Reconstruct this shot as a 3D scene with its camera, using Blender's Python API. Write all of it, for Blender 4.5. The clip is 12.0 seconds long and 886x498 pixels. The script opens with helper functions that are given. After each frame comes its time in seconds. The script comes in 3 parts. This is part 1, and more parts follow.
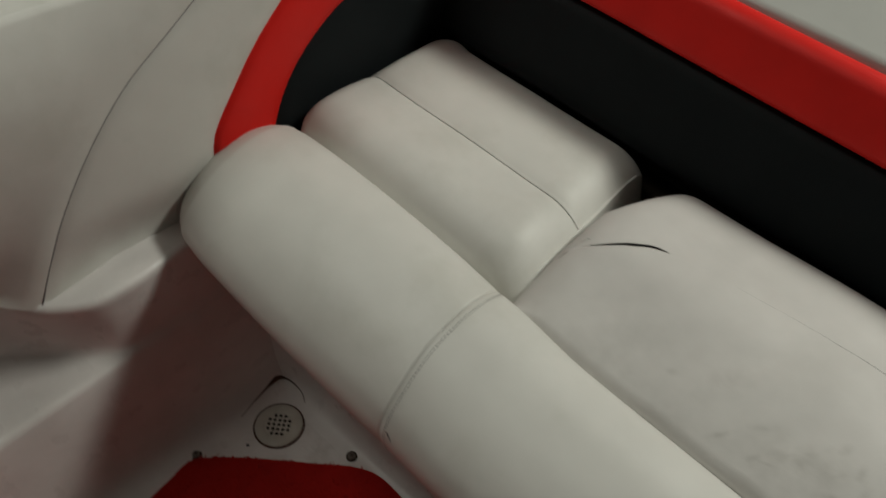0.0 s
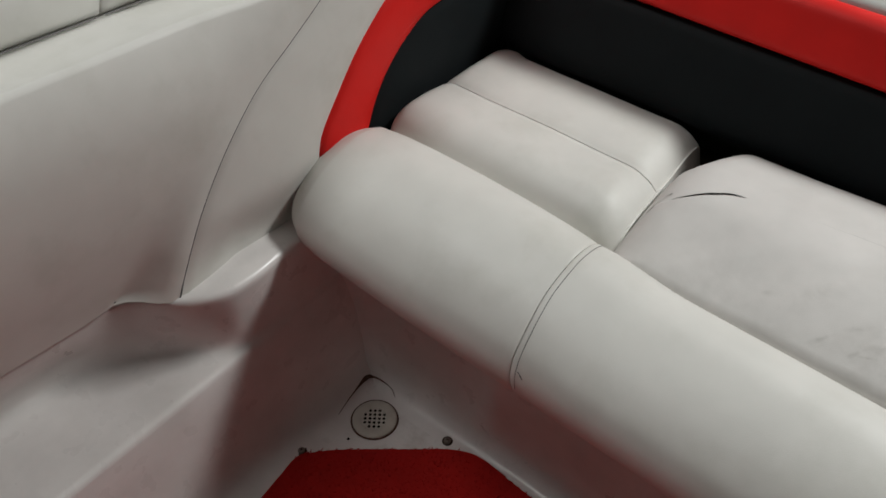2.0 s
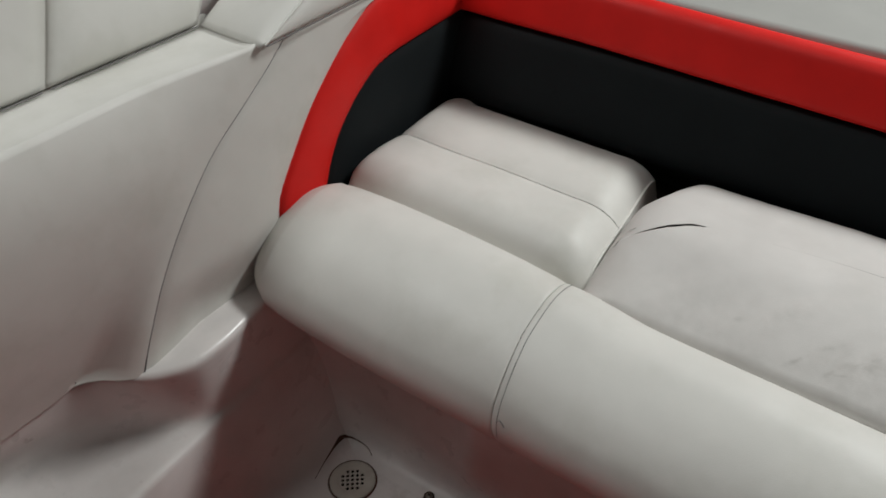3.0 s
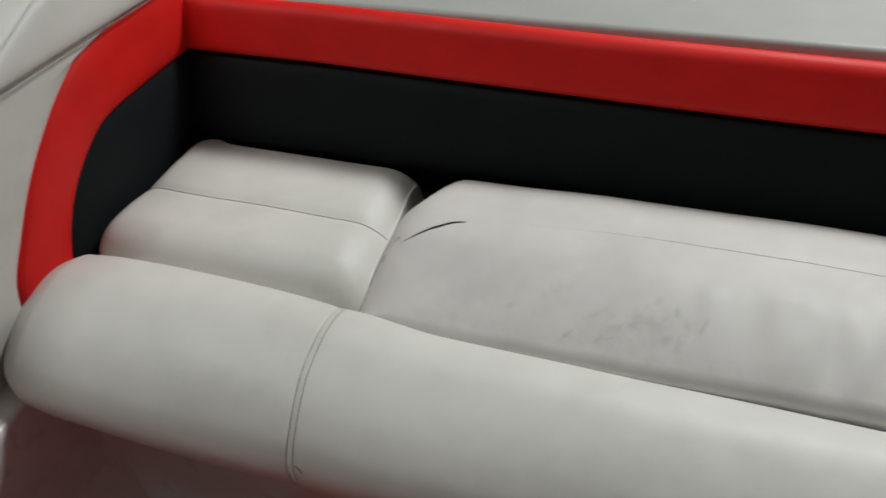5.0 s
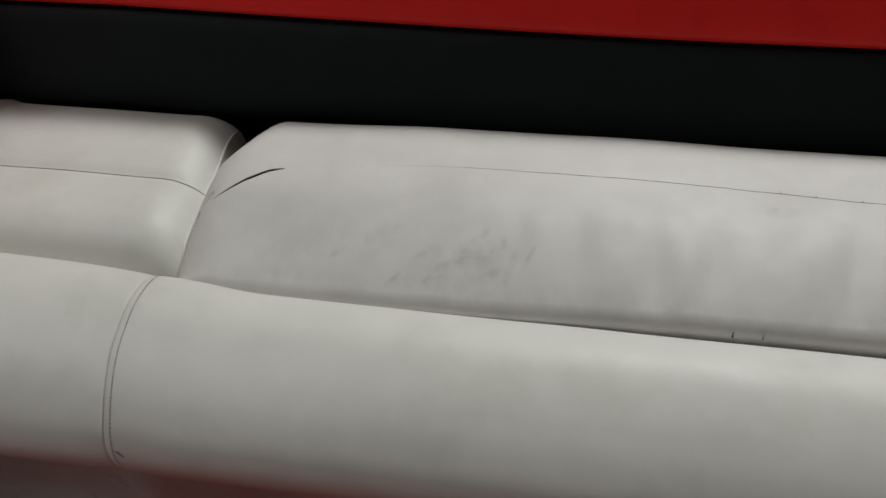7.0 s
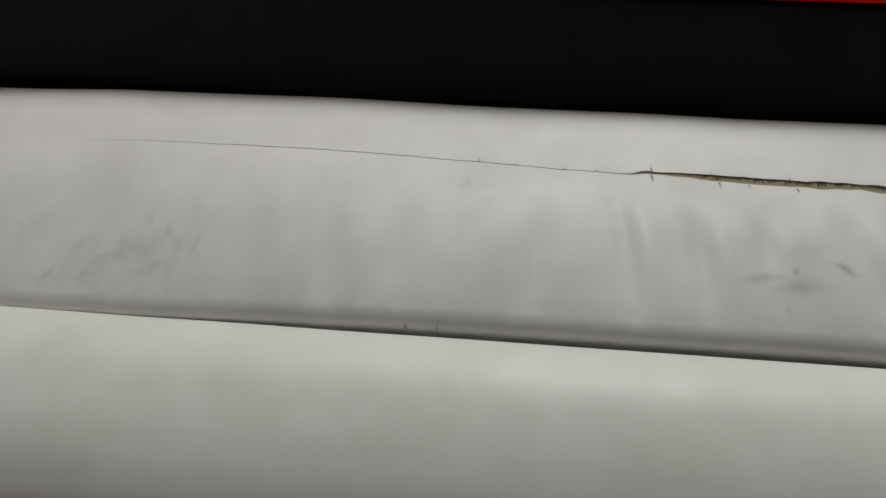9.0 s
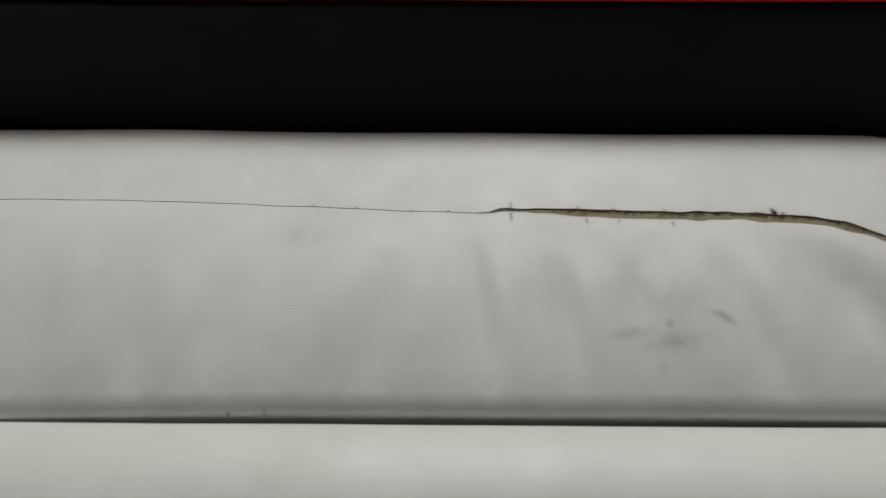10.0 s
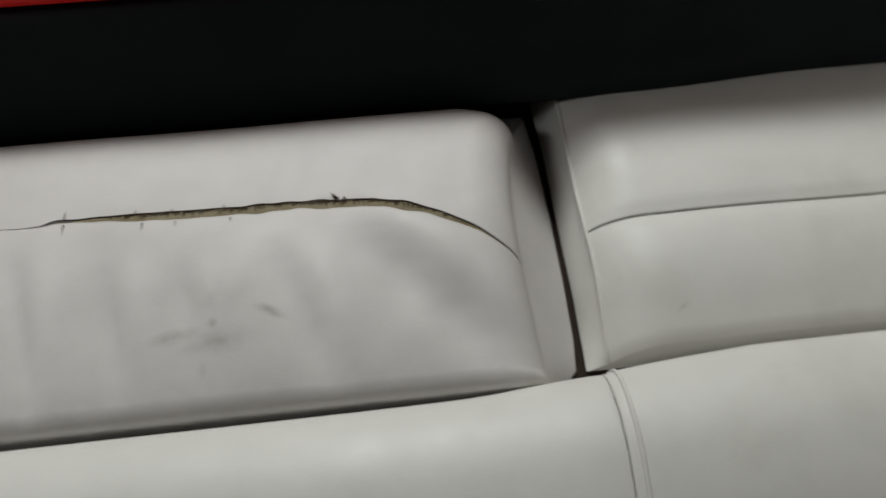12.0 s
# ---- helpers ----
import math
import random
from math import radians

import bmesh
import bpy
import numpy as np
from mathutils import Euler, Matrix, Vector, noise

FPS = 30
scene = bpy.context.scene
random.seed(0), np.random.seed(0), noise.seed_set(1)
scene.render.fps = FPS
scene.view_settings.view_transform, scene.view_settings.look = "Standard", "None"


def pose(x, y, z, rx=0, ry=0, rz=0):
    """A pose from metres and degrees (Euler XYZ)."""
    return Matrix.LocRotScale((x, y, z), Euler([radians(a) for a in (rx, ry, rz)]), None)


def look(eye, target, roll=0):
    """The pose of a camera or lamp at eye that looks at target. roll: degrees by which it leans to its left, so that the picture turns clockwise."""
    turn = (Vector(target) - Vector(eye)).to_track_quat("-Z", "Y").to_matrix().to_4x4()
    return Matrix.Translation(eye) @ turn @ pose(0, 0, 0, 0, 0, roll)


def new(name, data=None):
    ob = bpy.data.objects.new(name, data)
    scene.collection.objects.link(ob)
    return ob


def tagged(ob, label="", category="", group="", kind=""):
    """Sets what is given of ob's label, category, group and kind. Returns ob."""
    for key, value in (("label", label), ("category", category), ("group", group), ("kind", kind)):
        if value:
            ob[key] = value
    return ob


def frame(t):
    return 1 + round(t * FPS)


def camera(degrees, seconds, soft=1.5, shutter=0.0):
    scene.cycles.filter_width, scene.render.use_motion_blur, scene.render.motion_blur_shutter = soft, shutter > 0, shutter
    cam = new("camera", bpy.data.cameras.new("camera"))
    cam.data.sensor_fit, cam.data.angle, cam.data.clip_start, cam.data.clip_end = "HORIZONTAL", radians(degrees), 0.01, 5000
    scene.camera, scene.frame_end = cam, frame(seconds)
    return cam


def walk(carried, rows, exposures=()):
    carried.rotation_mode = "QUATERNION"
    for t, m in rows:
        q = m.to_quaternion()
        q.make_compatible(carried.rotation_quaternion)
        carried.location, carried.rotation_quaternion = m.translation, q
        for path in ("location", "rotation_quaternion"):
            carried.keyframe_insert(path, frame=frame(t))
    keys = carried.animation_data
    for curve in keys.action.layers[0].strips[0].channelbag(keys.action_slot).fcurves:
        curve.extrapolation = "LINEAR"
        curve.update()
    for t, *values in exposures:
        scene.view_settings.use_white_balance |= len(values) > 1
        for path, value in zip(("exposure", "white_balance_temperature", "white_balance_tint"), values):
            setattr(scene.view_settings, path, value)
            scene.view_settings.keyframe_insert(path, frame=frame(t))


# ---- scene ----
cam = camera(58.8, 12.0, soft=1.5, shutter=0.5)
PATH = [
    (0, (0.7132, -0.2547, 1.0685), (0.0393, 0.4930, -0.0436), 4.72),
    (0.5, (0.8197, -0.2951, 1.0598), (0.0791, 0.4408, -0.0172), 5.10),
    (1, (0.7659, -0.3815, 1.0487), (-0.0120, 0.3427, -0.0098), -0.20),
    (1.5, (0.7144, -0.4472, 1.0472), (-0.0477, 0.3286, 0.0141), -1.69),
    (2, (0.7174, -0.4605, 1.0513), (-0.0036, 0.3738, 0.0344), 0.91),
    (2.5, (0.7125, -0.4619, 1.0528), (-0.0039, 0.4130, 0.0673), 1.11),
    (2.7, (0.6994, -0.4656, 1.0513), (-0.0137, 0.4314, 0.0833), 0.30),
    (4.3, (0.7342, -0.4281, 1.0415), (0.2053, 0.6344, 0.1251), -3.11),
    (4.5, (0.7412, -0.4221, 1.0425), (0.2427, 0.6545, 0.1247), -3.01),
    (5, (0.7630, -0.4007, 1.0347), (0.3309, 0.6950, 0.1059), -3.66),
    (5.5, (0.7828, -0.3890, 1.0231), (0.4529, 0.7178, 0.0659), -3.23),
    (6, (0.7918, -0.3680, 1.0146), (0.5357, 0.7218, 0.0162), -2.41),
    (6.5, (0.8044, -0.3620, 1.0110), (0.5693, 0.7154, -0.0059), -3.05),
    (6.7, (0.8134, -0.3540, 1.0120), (0.5807, 0.7170, -0.0120), -3.15),
    (8.3, (0.9550, -0.2544, 1.0269), (0.8101, 0.7294, -0.0962), -2.28),
    (8.5, (0.9980, -0.2374, 1.0189), (0.8525, 0.7355, -0.1135), -2.48),
    (9, (1.0732, -0.2000, 1.0049), (0.9581, 0.7386, -0.1595), -1.87),
    (9.5, (1.1168, -0.1262, 0.9878), (1.0134, 0.7598, -0.2182), -3.64),
    (10, (1.1528, -0.0620, 0.9834), (1.1491, 0.7989, -0.2450), 0.21),
    (10.5, (1.2313, -0.0703, 0.9836), (1.2814, 0.7928, -0.2421), 3.37),
    (11, (1.3365, -0.0633, 0.9843), (1.3865, 0.7828, -0.2533), 4.51),
    (11.5, (1.3975, -0.0562, 0.9858), (1.4766, 0.7844, -0.2540), 4.06),
    (12, (1.4563, -0.0623, 0.9827), (1.5643, 0.7631, -0.2651), 0.71),
]
walk(cam, [(t, look(eye, target, roll)) for t, eye, target, roll in PATH],
     [(0.0, -0.40, 6730, 1.0), (0.5, -0.20, 6580, 2.5), (1.0, 0.14, 6370, 5), (2.0, 0.13, 6290, 7), (4.5, 0.08, 6210, 5.5), (6.5, -0.16, 6330, 6.5), (8.5, -0.24, 6350, 5), (9.5, -0.27, 6320, 5), (12.0, -0.27, 6270, 6.5)])

# ---- light: a plain garage with two unseen ceiling lamps, one an added fill ----
world = bpy.data.worlds.new("world")
world.use_nodes = True
world.node_tree.nodes["Background"].inputs[0].default_value = (0.9, 0.95, 1.0, 1)
world.node_tree.nodes["Background"].inputs[1].default_value = 0.0
scene.world = world


def area_lamp(name, eye, target, sx, sy, watts, colour):
    data = bpy.data.lights.new(name, "AREA")
    data.shape, data.size, data.size_y, data.energy, data.color = "RECTANGLE", sx, sy, watts, colour
    ob = new(name, data)
    ob.matrix_world = look(eye, target)
    return ob


# main lamp, out of view, placed by the shadow that the bolster casts
area_lamp("unseen_ceiling_lamp", (1.36, 1.54, 2.44), (1.17, 1.18, 0), 0.80, 0.36, 52, (1.0, 0.99, 0.955))
# added fill lamp without a known source, brightens the bolster front and backrest
area_lamp("unseen_ceiling_lamp", (-0.42, -0.52, 2.44), (-0.15, -0.2, 0), 1.0, 0.18, 13, (1.0, 0.99, 0.955))


# ---- materials ----
def smudges_and_shade(m, spots, colour):
    """Adds scuffed, dirty marks and painted shade to a material: (x, y, half length, half width, turn in degrees,
    strength).
    """
    n, l = m.node_tree.nodes, m.node_tree.links
    b = n["Principled BSDF"]
    col = b.inputs["Base Color"].links[0].from_socket
    co = n.new("ShaderNodeTexCoord")
    rough = n.new("ShaderNodeTexNoise")
    rough.inputs["Scale"].default_value, rough.inputs["Detail"].default_value = 75, 6
    l.new(co.outputs["Object"], rough.inputs["Vector"])
    total = None
    for x, y, a, c, turn, strength in spots:
        mp = n.new("ShaderNodeMapping")
        mp.vector_type = "TEXTURE"
        mp.inputs["Location"].default_value = (x, y, 0.45)
        mp.inputs["Rotation"].default_value = (0, 0, radians(turn))
        mp.inputs["Scale"].default_value = (a, c, 0.2)
        l.new(co.outputs["Object"], mp.inputs["Vector"])
        g = n.new("ShaderNodeTexGradient")
        g.gradient_type = "SPHERICAL"
        l.new(mp.outputs[0], g.inputs["Vector"])
        k = n.new("ShaderNodeMath")
        k.operation = "MULTIPLY"
        k.inputs[1].default_value = strength
        l.new(g.outputs["Fac"], k.inputs[0])
        if total is None:
            total = k.outputs[0]
        else:
            s = n.new("ShaderNodeMath")
            s.operation = "MAXIMUM"
            l.new(total, s.inputs[0])
            l.new(k.outputs[0], s.inputs[1])
            total = s.outputs[0]
    r = n.new("ShaderNodeMapRange")
    r.inputs["From Min"].default_value, r.inputs["From Max"].default_value = 0.25, 0.85
    l.new(rough.outputs[0], r.inputs["Value"])
    k = n.new("ShaderNodeMath")
    k.operation = "MULTIPLY"
    l.new(total, k.inputs[0])
    l.new(r.outputs[0], k.inputs[1])
    mx = n.new("ShaderNodeMix")
    mx.data_type = "RGBA"
    l.new(k.outputs[0], mx.inputs[0])
    l.new(col, mx.inputs[6])
    mx.inputs[7].default_value = (*colour, 1)
    l.new(mx.outputs[2], b.inputs["Base Color"])


def material(name, colour, rough=0.5, spec=0.5, grain=0.0, grain_size=0.001, stain=0.0, stain_colour=(0.25, 0.23, 0.2),
             stain_scale=6.0, mottled=0.04, metal=0.0, coat=0.0, undulate=0.0):
    """A surface with two scales of colour variation, a fine grain bump and broad stains."""
    m = bpy.data.materials.new(name)
    m.use_nodes = True
    n, l = m.node_tree.nodes, m.node_tree.links
    b = n["Principled BSDF"]
    b.inputs["Roughness"].default_value = rough
    b.inputs["Specular IOR Level"].default_value = spec
    b.inputs["Metallic"].default_value = metal
    b.inputs["Coat Weight"].default_value = coat
    b.inputs["Coat Roughness"].default_value = 0.12
    co = n.new("ShaderNodeTexCoord")

    def noise_of(scale, detail=4, rough_=0.55):
        t = n.new("ShaderNodeTexNoise")
        t.inputs["Scale"].default_value, t.inputs["Detail"].default_value = scale, detail
        t.inputs["Roughness"].default_value = rough_
        l.new(co.outputs["Object"], t.inputs["Vector"])
        return t

    def ramp(src, a, c):
        r = n.new("ShaderNodeMapRange")
        r.inputs["From Min"].default_value, r.inputs["From Max"].default_value = a, c
        l.new(src, r.inputs["Value"])
        return r.outputs[0]

    def mix(fac, a, c):
        x = n.new("ShaderNodeMix")
        x.data_type = "RGBA"
        if isinstance(fac, float):
            x.inputs[0].default_value = fac
        else:
            l.new(fac, x.inputs[0])
        for k, v in ((6, a), (7, c)):
            if isinstance(v, tuple):
                x.inputs[k].default_value = (*v, 1)
            else:
                l.new(v, x.inputs[k])
        return x.outputs[2]

    def times(src, k):
        t = n.new("ShaderNodeMath")
        t.operation = "MULTIPLY"
        t.inputs[1].default_value = k
        l.new(src, t.inputs[0])
        return t.outputs[0]

    dark = tuple(c * (1 - 4 * mottled) for c in colour)
    col = mix(ramp(noise_of(14, 5).outputs[0], 0.3, 0.75), colour, dark)
    if stain:
        blot = ramp(noise_of(stain_scale, 6, 0.6).outputs[0], 0.5, 0.72)
        col = mix(times(blot, stain), col, stain_colour)
    l.new(col, b.inputs["Base Color"])
    rr = ramp(noise_of(25, 3).outputs[0], 0.3, 0.7)
    rm = n.new("ShaderNodeMapRange")
    rm.inputs["To Min"].default_value, rm.inputs["To Max"].default_value = rough - 0.05, min(1, rough + 0.08)
    l.new(rr, rm.inputs["Value"])
    l.new(rm.outputs[0], b.inputs["Roughness"])
    last = None
    if undulate:
        bump = n.new("ShaderNodeBump")
        bump.inputs["Strength"].default_value, bump.inputs["Distance"].default_value = 0.6, undulate
        l.new(noise_of(9, 2).outputs[0], bump.inputs["Height"])
        last = bump
    if grain:
        v = n.new("ShaderNodeTexVoronoi")
        v.inputs["Scale"].default_value = 1 / grain_size
        l.new(co.outputs["Object"], v.inputs["Vector"])
        bump = n.new("ShaderNodeBump")
        bump.inputs["Strength"].default_value, bump.inputs["Distance"].default_value = grain, grain_size * 0.4
        l.new(v.outputs["Distance"], bump.inputs["Height"])
        if last:
            l.new(last.outputs[0], bump.inputs["Normal"])
        last = bump
    if last:
        l.new(last.outputs[0], b.inputs["Normal"])
    return m


WHITE = (0.68, 0.665, 0.628)
vinyl = material("white_vinyl", WHITE, 0.50, 0.44, 0.12, 0.0012, stain=0.30, stain_colour=(0.44, 0.43, 0.37), stain_scale=9, mottled=0.02, undulate=0.0015)
# the shade of a small creased dent, painted as two spots
smudges_and_shade(vinyl, [(1.6885, 0.2235, 0.008, 0.0025, 30, 0.8), (1.6850, 0.2215, 0.004, 0.002, 70, 0.7)], (0.30, 0.29, 0.25))
vinyl_worn = material("worn_white_vinyl", (0.64, 0.615, 0.592), 0.52, 0.34, 0.16, 0.0012, stain=0.25, stain_colour=(0.43, 0.41, 0.38), stain_scale=8, mottled=0.03, undulate=0.003)
SCUFF_AND_SHADE = (0.22, 0.205, 0.185)
smudges_and_shade(vinyl_worn, [(0.596, 0.214, 0.012, 0.006, 20, 0.5), (0.663, 0.195, 0.020, 0.004, 50, 0.65), (0.718, 0.216, 0.034, 0.005, 42, 0.7),
                     (0.696, 0.197, 0.012, 0.005, 60, 0.8), (0.748, 0.245, 0.010, 0.006, 70, 0.7), (0.778, 0.214, 0.028, 0.007, 80, 0.7),
                     (0.758, 0.204, 0.018, 0.008, 30, 0.6), (0.636, 0.232, 0.05, 0.02, 50, 0.35), (0.686, 0.22, 0.022, 0.005, 35, 0.55), (0.708, 0.198, 0.018, 0.004, 10, 0.7), (0.734, 0.23, 0.020, 0.005, 62, 0.6),
                     (0.754, 0.222, 0.024, 0.005, 48, 0.55), (0.768, 0.236, 0.012, 0.006, 100, 0.7), (0.796, 0.224, 0.016, 0.004, 70, 0.6), (0.726, 0.214, 0.075, 0.028, 15, 0.6), (0.556, 0.217, 0.10, 0.045, 10, 0.2)], SCUFF_AND_SHADE)
# long front strip: brown grime, plus painted shade of the rolled front edge
smudges_and_shade(vinyl_worn, [(0.995, 0.182, 0.9, 0.020, 0, 0.3), (1.325, 0.221, 0.035, 0.012, 5, 0.6), (1.323, 0.234, 0.0045, 0.0045, 0, 1.6),
                     (1.365, 0.24, 0.016, 0.005, -25, 1.1), (1.295, 0.226, 0.024, 0.007, 8, 0.9), (1.315, 0.201, 0.010, 0.004, 85, 0.4),
                     # the first spot here paints the shade in a dimple
                     (1.035, 0.305, 0.030, 0.014, 0, 0.45), (1.325, 0.258, 0.05, 0.02, 0, 0.35)], SCUFF_AND_SHADE)
vinyl_grey = material("pale_grey_vinyl", (0.38, 0.375, 0.355), 0.5, 0.35, 0.25, 0.0012, mottled=0.02, undulate=0.0015)
vinyl_red = material("red_vinyl", (0.76, 0.016, 0.013), 0.5, 0.25, 0.25, 0.0012, undulate=0.003)
vinyl_black = material("black_vinyl", (0.0145, 0.0172, 0.0184), 0.55, 0.06, 0.3, 0.0012, undulate=0.004)
gelcoat = material("white_gelcoat", (0.76, 0.72, 0.70), 0.30, 0.5, stain=0.25, stain_colour=(0.45, 0.40, 0.36), stain_scale=5)
gelcoat_floor = material("dirty_gelcoat", (0.75, 0.71, 0.69), 0.42, 0.45, 0.2, 0.003, stain=0.5, stain_colour=(0.28, 0.23, 0.18), stain_scale=14)
carpet_red = material("red_carpet", (0.36, 0.012, 0.010), 0.95, 0.1, 0.2, 0.003, mottled=0.05)
foam = material("yellowed_backing", (0.29, 0.25, 0.165), 0.9, 0.1, 0.6, 0.0018, stain=0.8, stain_colour=(0.16, 0.12, 0.06), stain_scale=70, mottled=0.1)
thread = material("grey_thread", (0.09, 0.085, 0.09), 0.8, 0.2)
thread_pale = material("pale_grey_thread", (0.22, 0.21, 0.21), 0.8, 0.2)
# near black, painted in for the shade inside holes, slots and gaps
hole_shade = material("painted_gap_shade", (0.01, 0.009, 0.008), 0.9, 0.1)
# deck colour kept near black to paint the shade between the cushions
plywood = material("gap_shade_plywood", (0.032, 0.021, 0.015), 0.8, 0.2, stain=0.5, stain_colour=(0.03, 0.02, 0.012), stain_scale=20)
rust = material("rusty_dirt", (0.115, 0.068, 0.05), 0.9, 0.1, stain=0.5, stain_colour=(0.05, 0.03, 0.02), stain_scale=60)
grime = material("brown_grime", (0.045, 0.030, 0.02), 0.9, 0.1, stain=0.5, stain_scale=40)
plastic = material("white_plastic", (0.55, 0.52, 0.46), 0.4, 0.5, stain=0.4, stain_colour=(0.3, 0.26, 0.2), stain_scale=40)
steel = material("dull_steel", (0.25, 0.22, 0.19), 0.45, 0.5, metal=0.9, stain=0.6, stain_colour=(0.08, 0.06, 0.04), stain_scale=200)
plaster = material("garage_wall_paint", (0.50, 0.495, 0.485), 0.8, 0.2)
concrete = material("concrete", (0.3, 0.29, 0.27), 0.9, 0.2, stain=0.4)


# ---- helpers ----
def mesh_of(name, verts, faces, mat, smooth=True):
    me = bpy.data.meshes.new(name)
    me.from_pydata([tuple(map(float, v)) for v in verts], [], faces)
    me.materials.append(mat)
    if smooth:
        me.polygons.foreach_set("use_smooth", [True] * len(me.polygons))
    me.update()
    return me


def part(name, me, parent, label=""):
    ob = new(name, me)
    ob.parent = parent
    if parent is not None:
        ob.matrix_parent_inverse = parent.matrix_world.inverted()
    return tagged(ob, label) if label else ob


def thing(name, place, label, category, group="", kind=""):
    ob = new(name)
    ob.empty_display_size = 0.05
    ob.location = place
    bpy.context.view_layer.update()
    return tagged(ob, label, category, group, kind)


def grid_faces(rows, cols, closed=False, start=0, flip=False):
    out = []
    for i in range(rows - 1):
        for j in range(cols if closed else cols - 1):
            k = (j + 1) % cols
            f = [start + i * cols + j, start + i * cols + k, start + (i + 1) * cols + k, start + (i + 1) * cols + j]
            out.append(f[::-1] if flip else f)
    return out


def sheet(name, p, mat, parent, label="", closed=False, flip=False, smooth=True):
    """A mesh object from a rows x cols x 3 array of places."""
    p = np.asarray(p, float)
    r, c = p.shape[:2]
    return part(name, mesh_of(name, p.reshape(-1, 3), grid_faces(r, c, closed, 0, flip), mat, smooth), parent, label)


def tube_mesh(name, pts, radius, mat, sides=6):
    """A tube of one radius, or of one radius for each place."""
    pts = np.asarray(pts, float)
    radius = np.broadcast_to(np.asarray(radius, float), len(pts))[:, None, None]
    tan = np.gradient(pts, axis=0)
    tan /= np.linalg.norm(tan, axis=1)[:, None] + 1e-12
    ref = np.array([0.0, 0.0, 1.0]) if abs(tan[:, 2]).mean() < 0.8 else np.array([1.0, 0, 0])
    a = np.cross(tan, ref)
    a /= np.linalg.norm(a, axis=1)[:, None] + 1e-12
    b = np.cross(tan, a)
    ang = np.linspace(0, 2 * np.pi, sides, endpoint=False)
    v = pts[:, None] + radius * (np.cos(ang)[None, :, None] * a[:, None] + np.sin(ang)[None, :, None] * b[:, None])
    return mesh_of(name, v.reshape(-1, 3), grid_faces(len(pts), sides, True), mat)


def curve_through(points, n):
    """A smooth curve through a few places (Catmull-Rom), n samples at even steps."""
    p = np.asarray(points, float)
    p = np.vstack([2 * p[0] - p[1], p, 2 * p[-1] - p[-2]])
    out = []
    for i in range(1, len(p) - 2):
        for t in np.linspace(0, 1, 24, endpoint=False):
            a, b, c, d = p[i - 1:i + 3]
            out.append(0.5 * (2 * b + (c - a) * t + (2 * a - 5 * b + 4 * c - d) * t * t + (3 * b - a - 3 * c + d) * t ** 3))
    out.append(p[-2])
    out = np.array(out)
    s = np.r_[0, np.cumsum(np.linalg.norm(np.diff(out, axis=0), axis=1))]
    u = np.linspace(0, s[-1], n)
    return np.stack([np.interp(u, s, out[:, k]) for k in range(p.shape[1])], 1)


def wob(x, y, z=0.0, scale=10.0):
    return noise.noise(Vector((x * scale, y * scale, z * scale)))


def box_mesh(name, lo, hi, mat, bevel=0.0, segments=3):
    bm = bmesh.new()
    bmesh.ops.create_cube(bm, size=1)
    for v in bm.verts:
        v.co = Vector([lo[k] + (v.co[k] + 0.5) * (hi[k] - lo[k]) for k in range(3)])
    if bevel:
        bmesh.ops.bevel(bm, geom=list(bm.edges), offset=bevel, segments=segments, affect="EDGES", profile=0.5)
    me = bpy.data.meshes.new(name)
    bm.to_mesh(me)
    bm.free()
    me.materials.append(mat)
    me.polygons.foreach_set("use_smooth", [bevel > 0] * len(me.polygons))
    return me


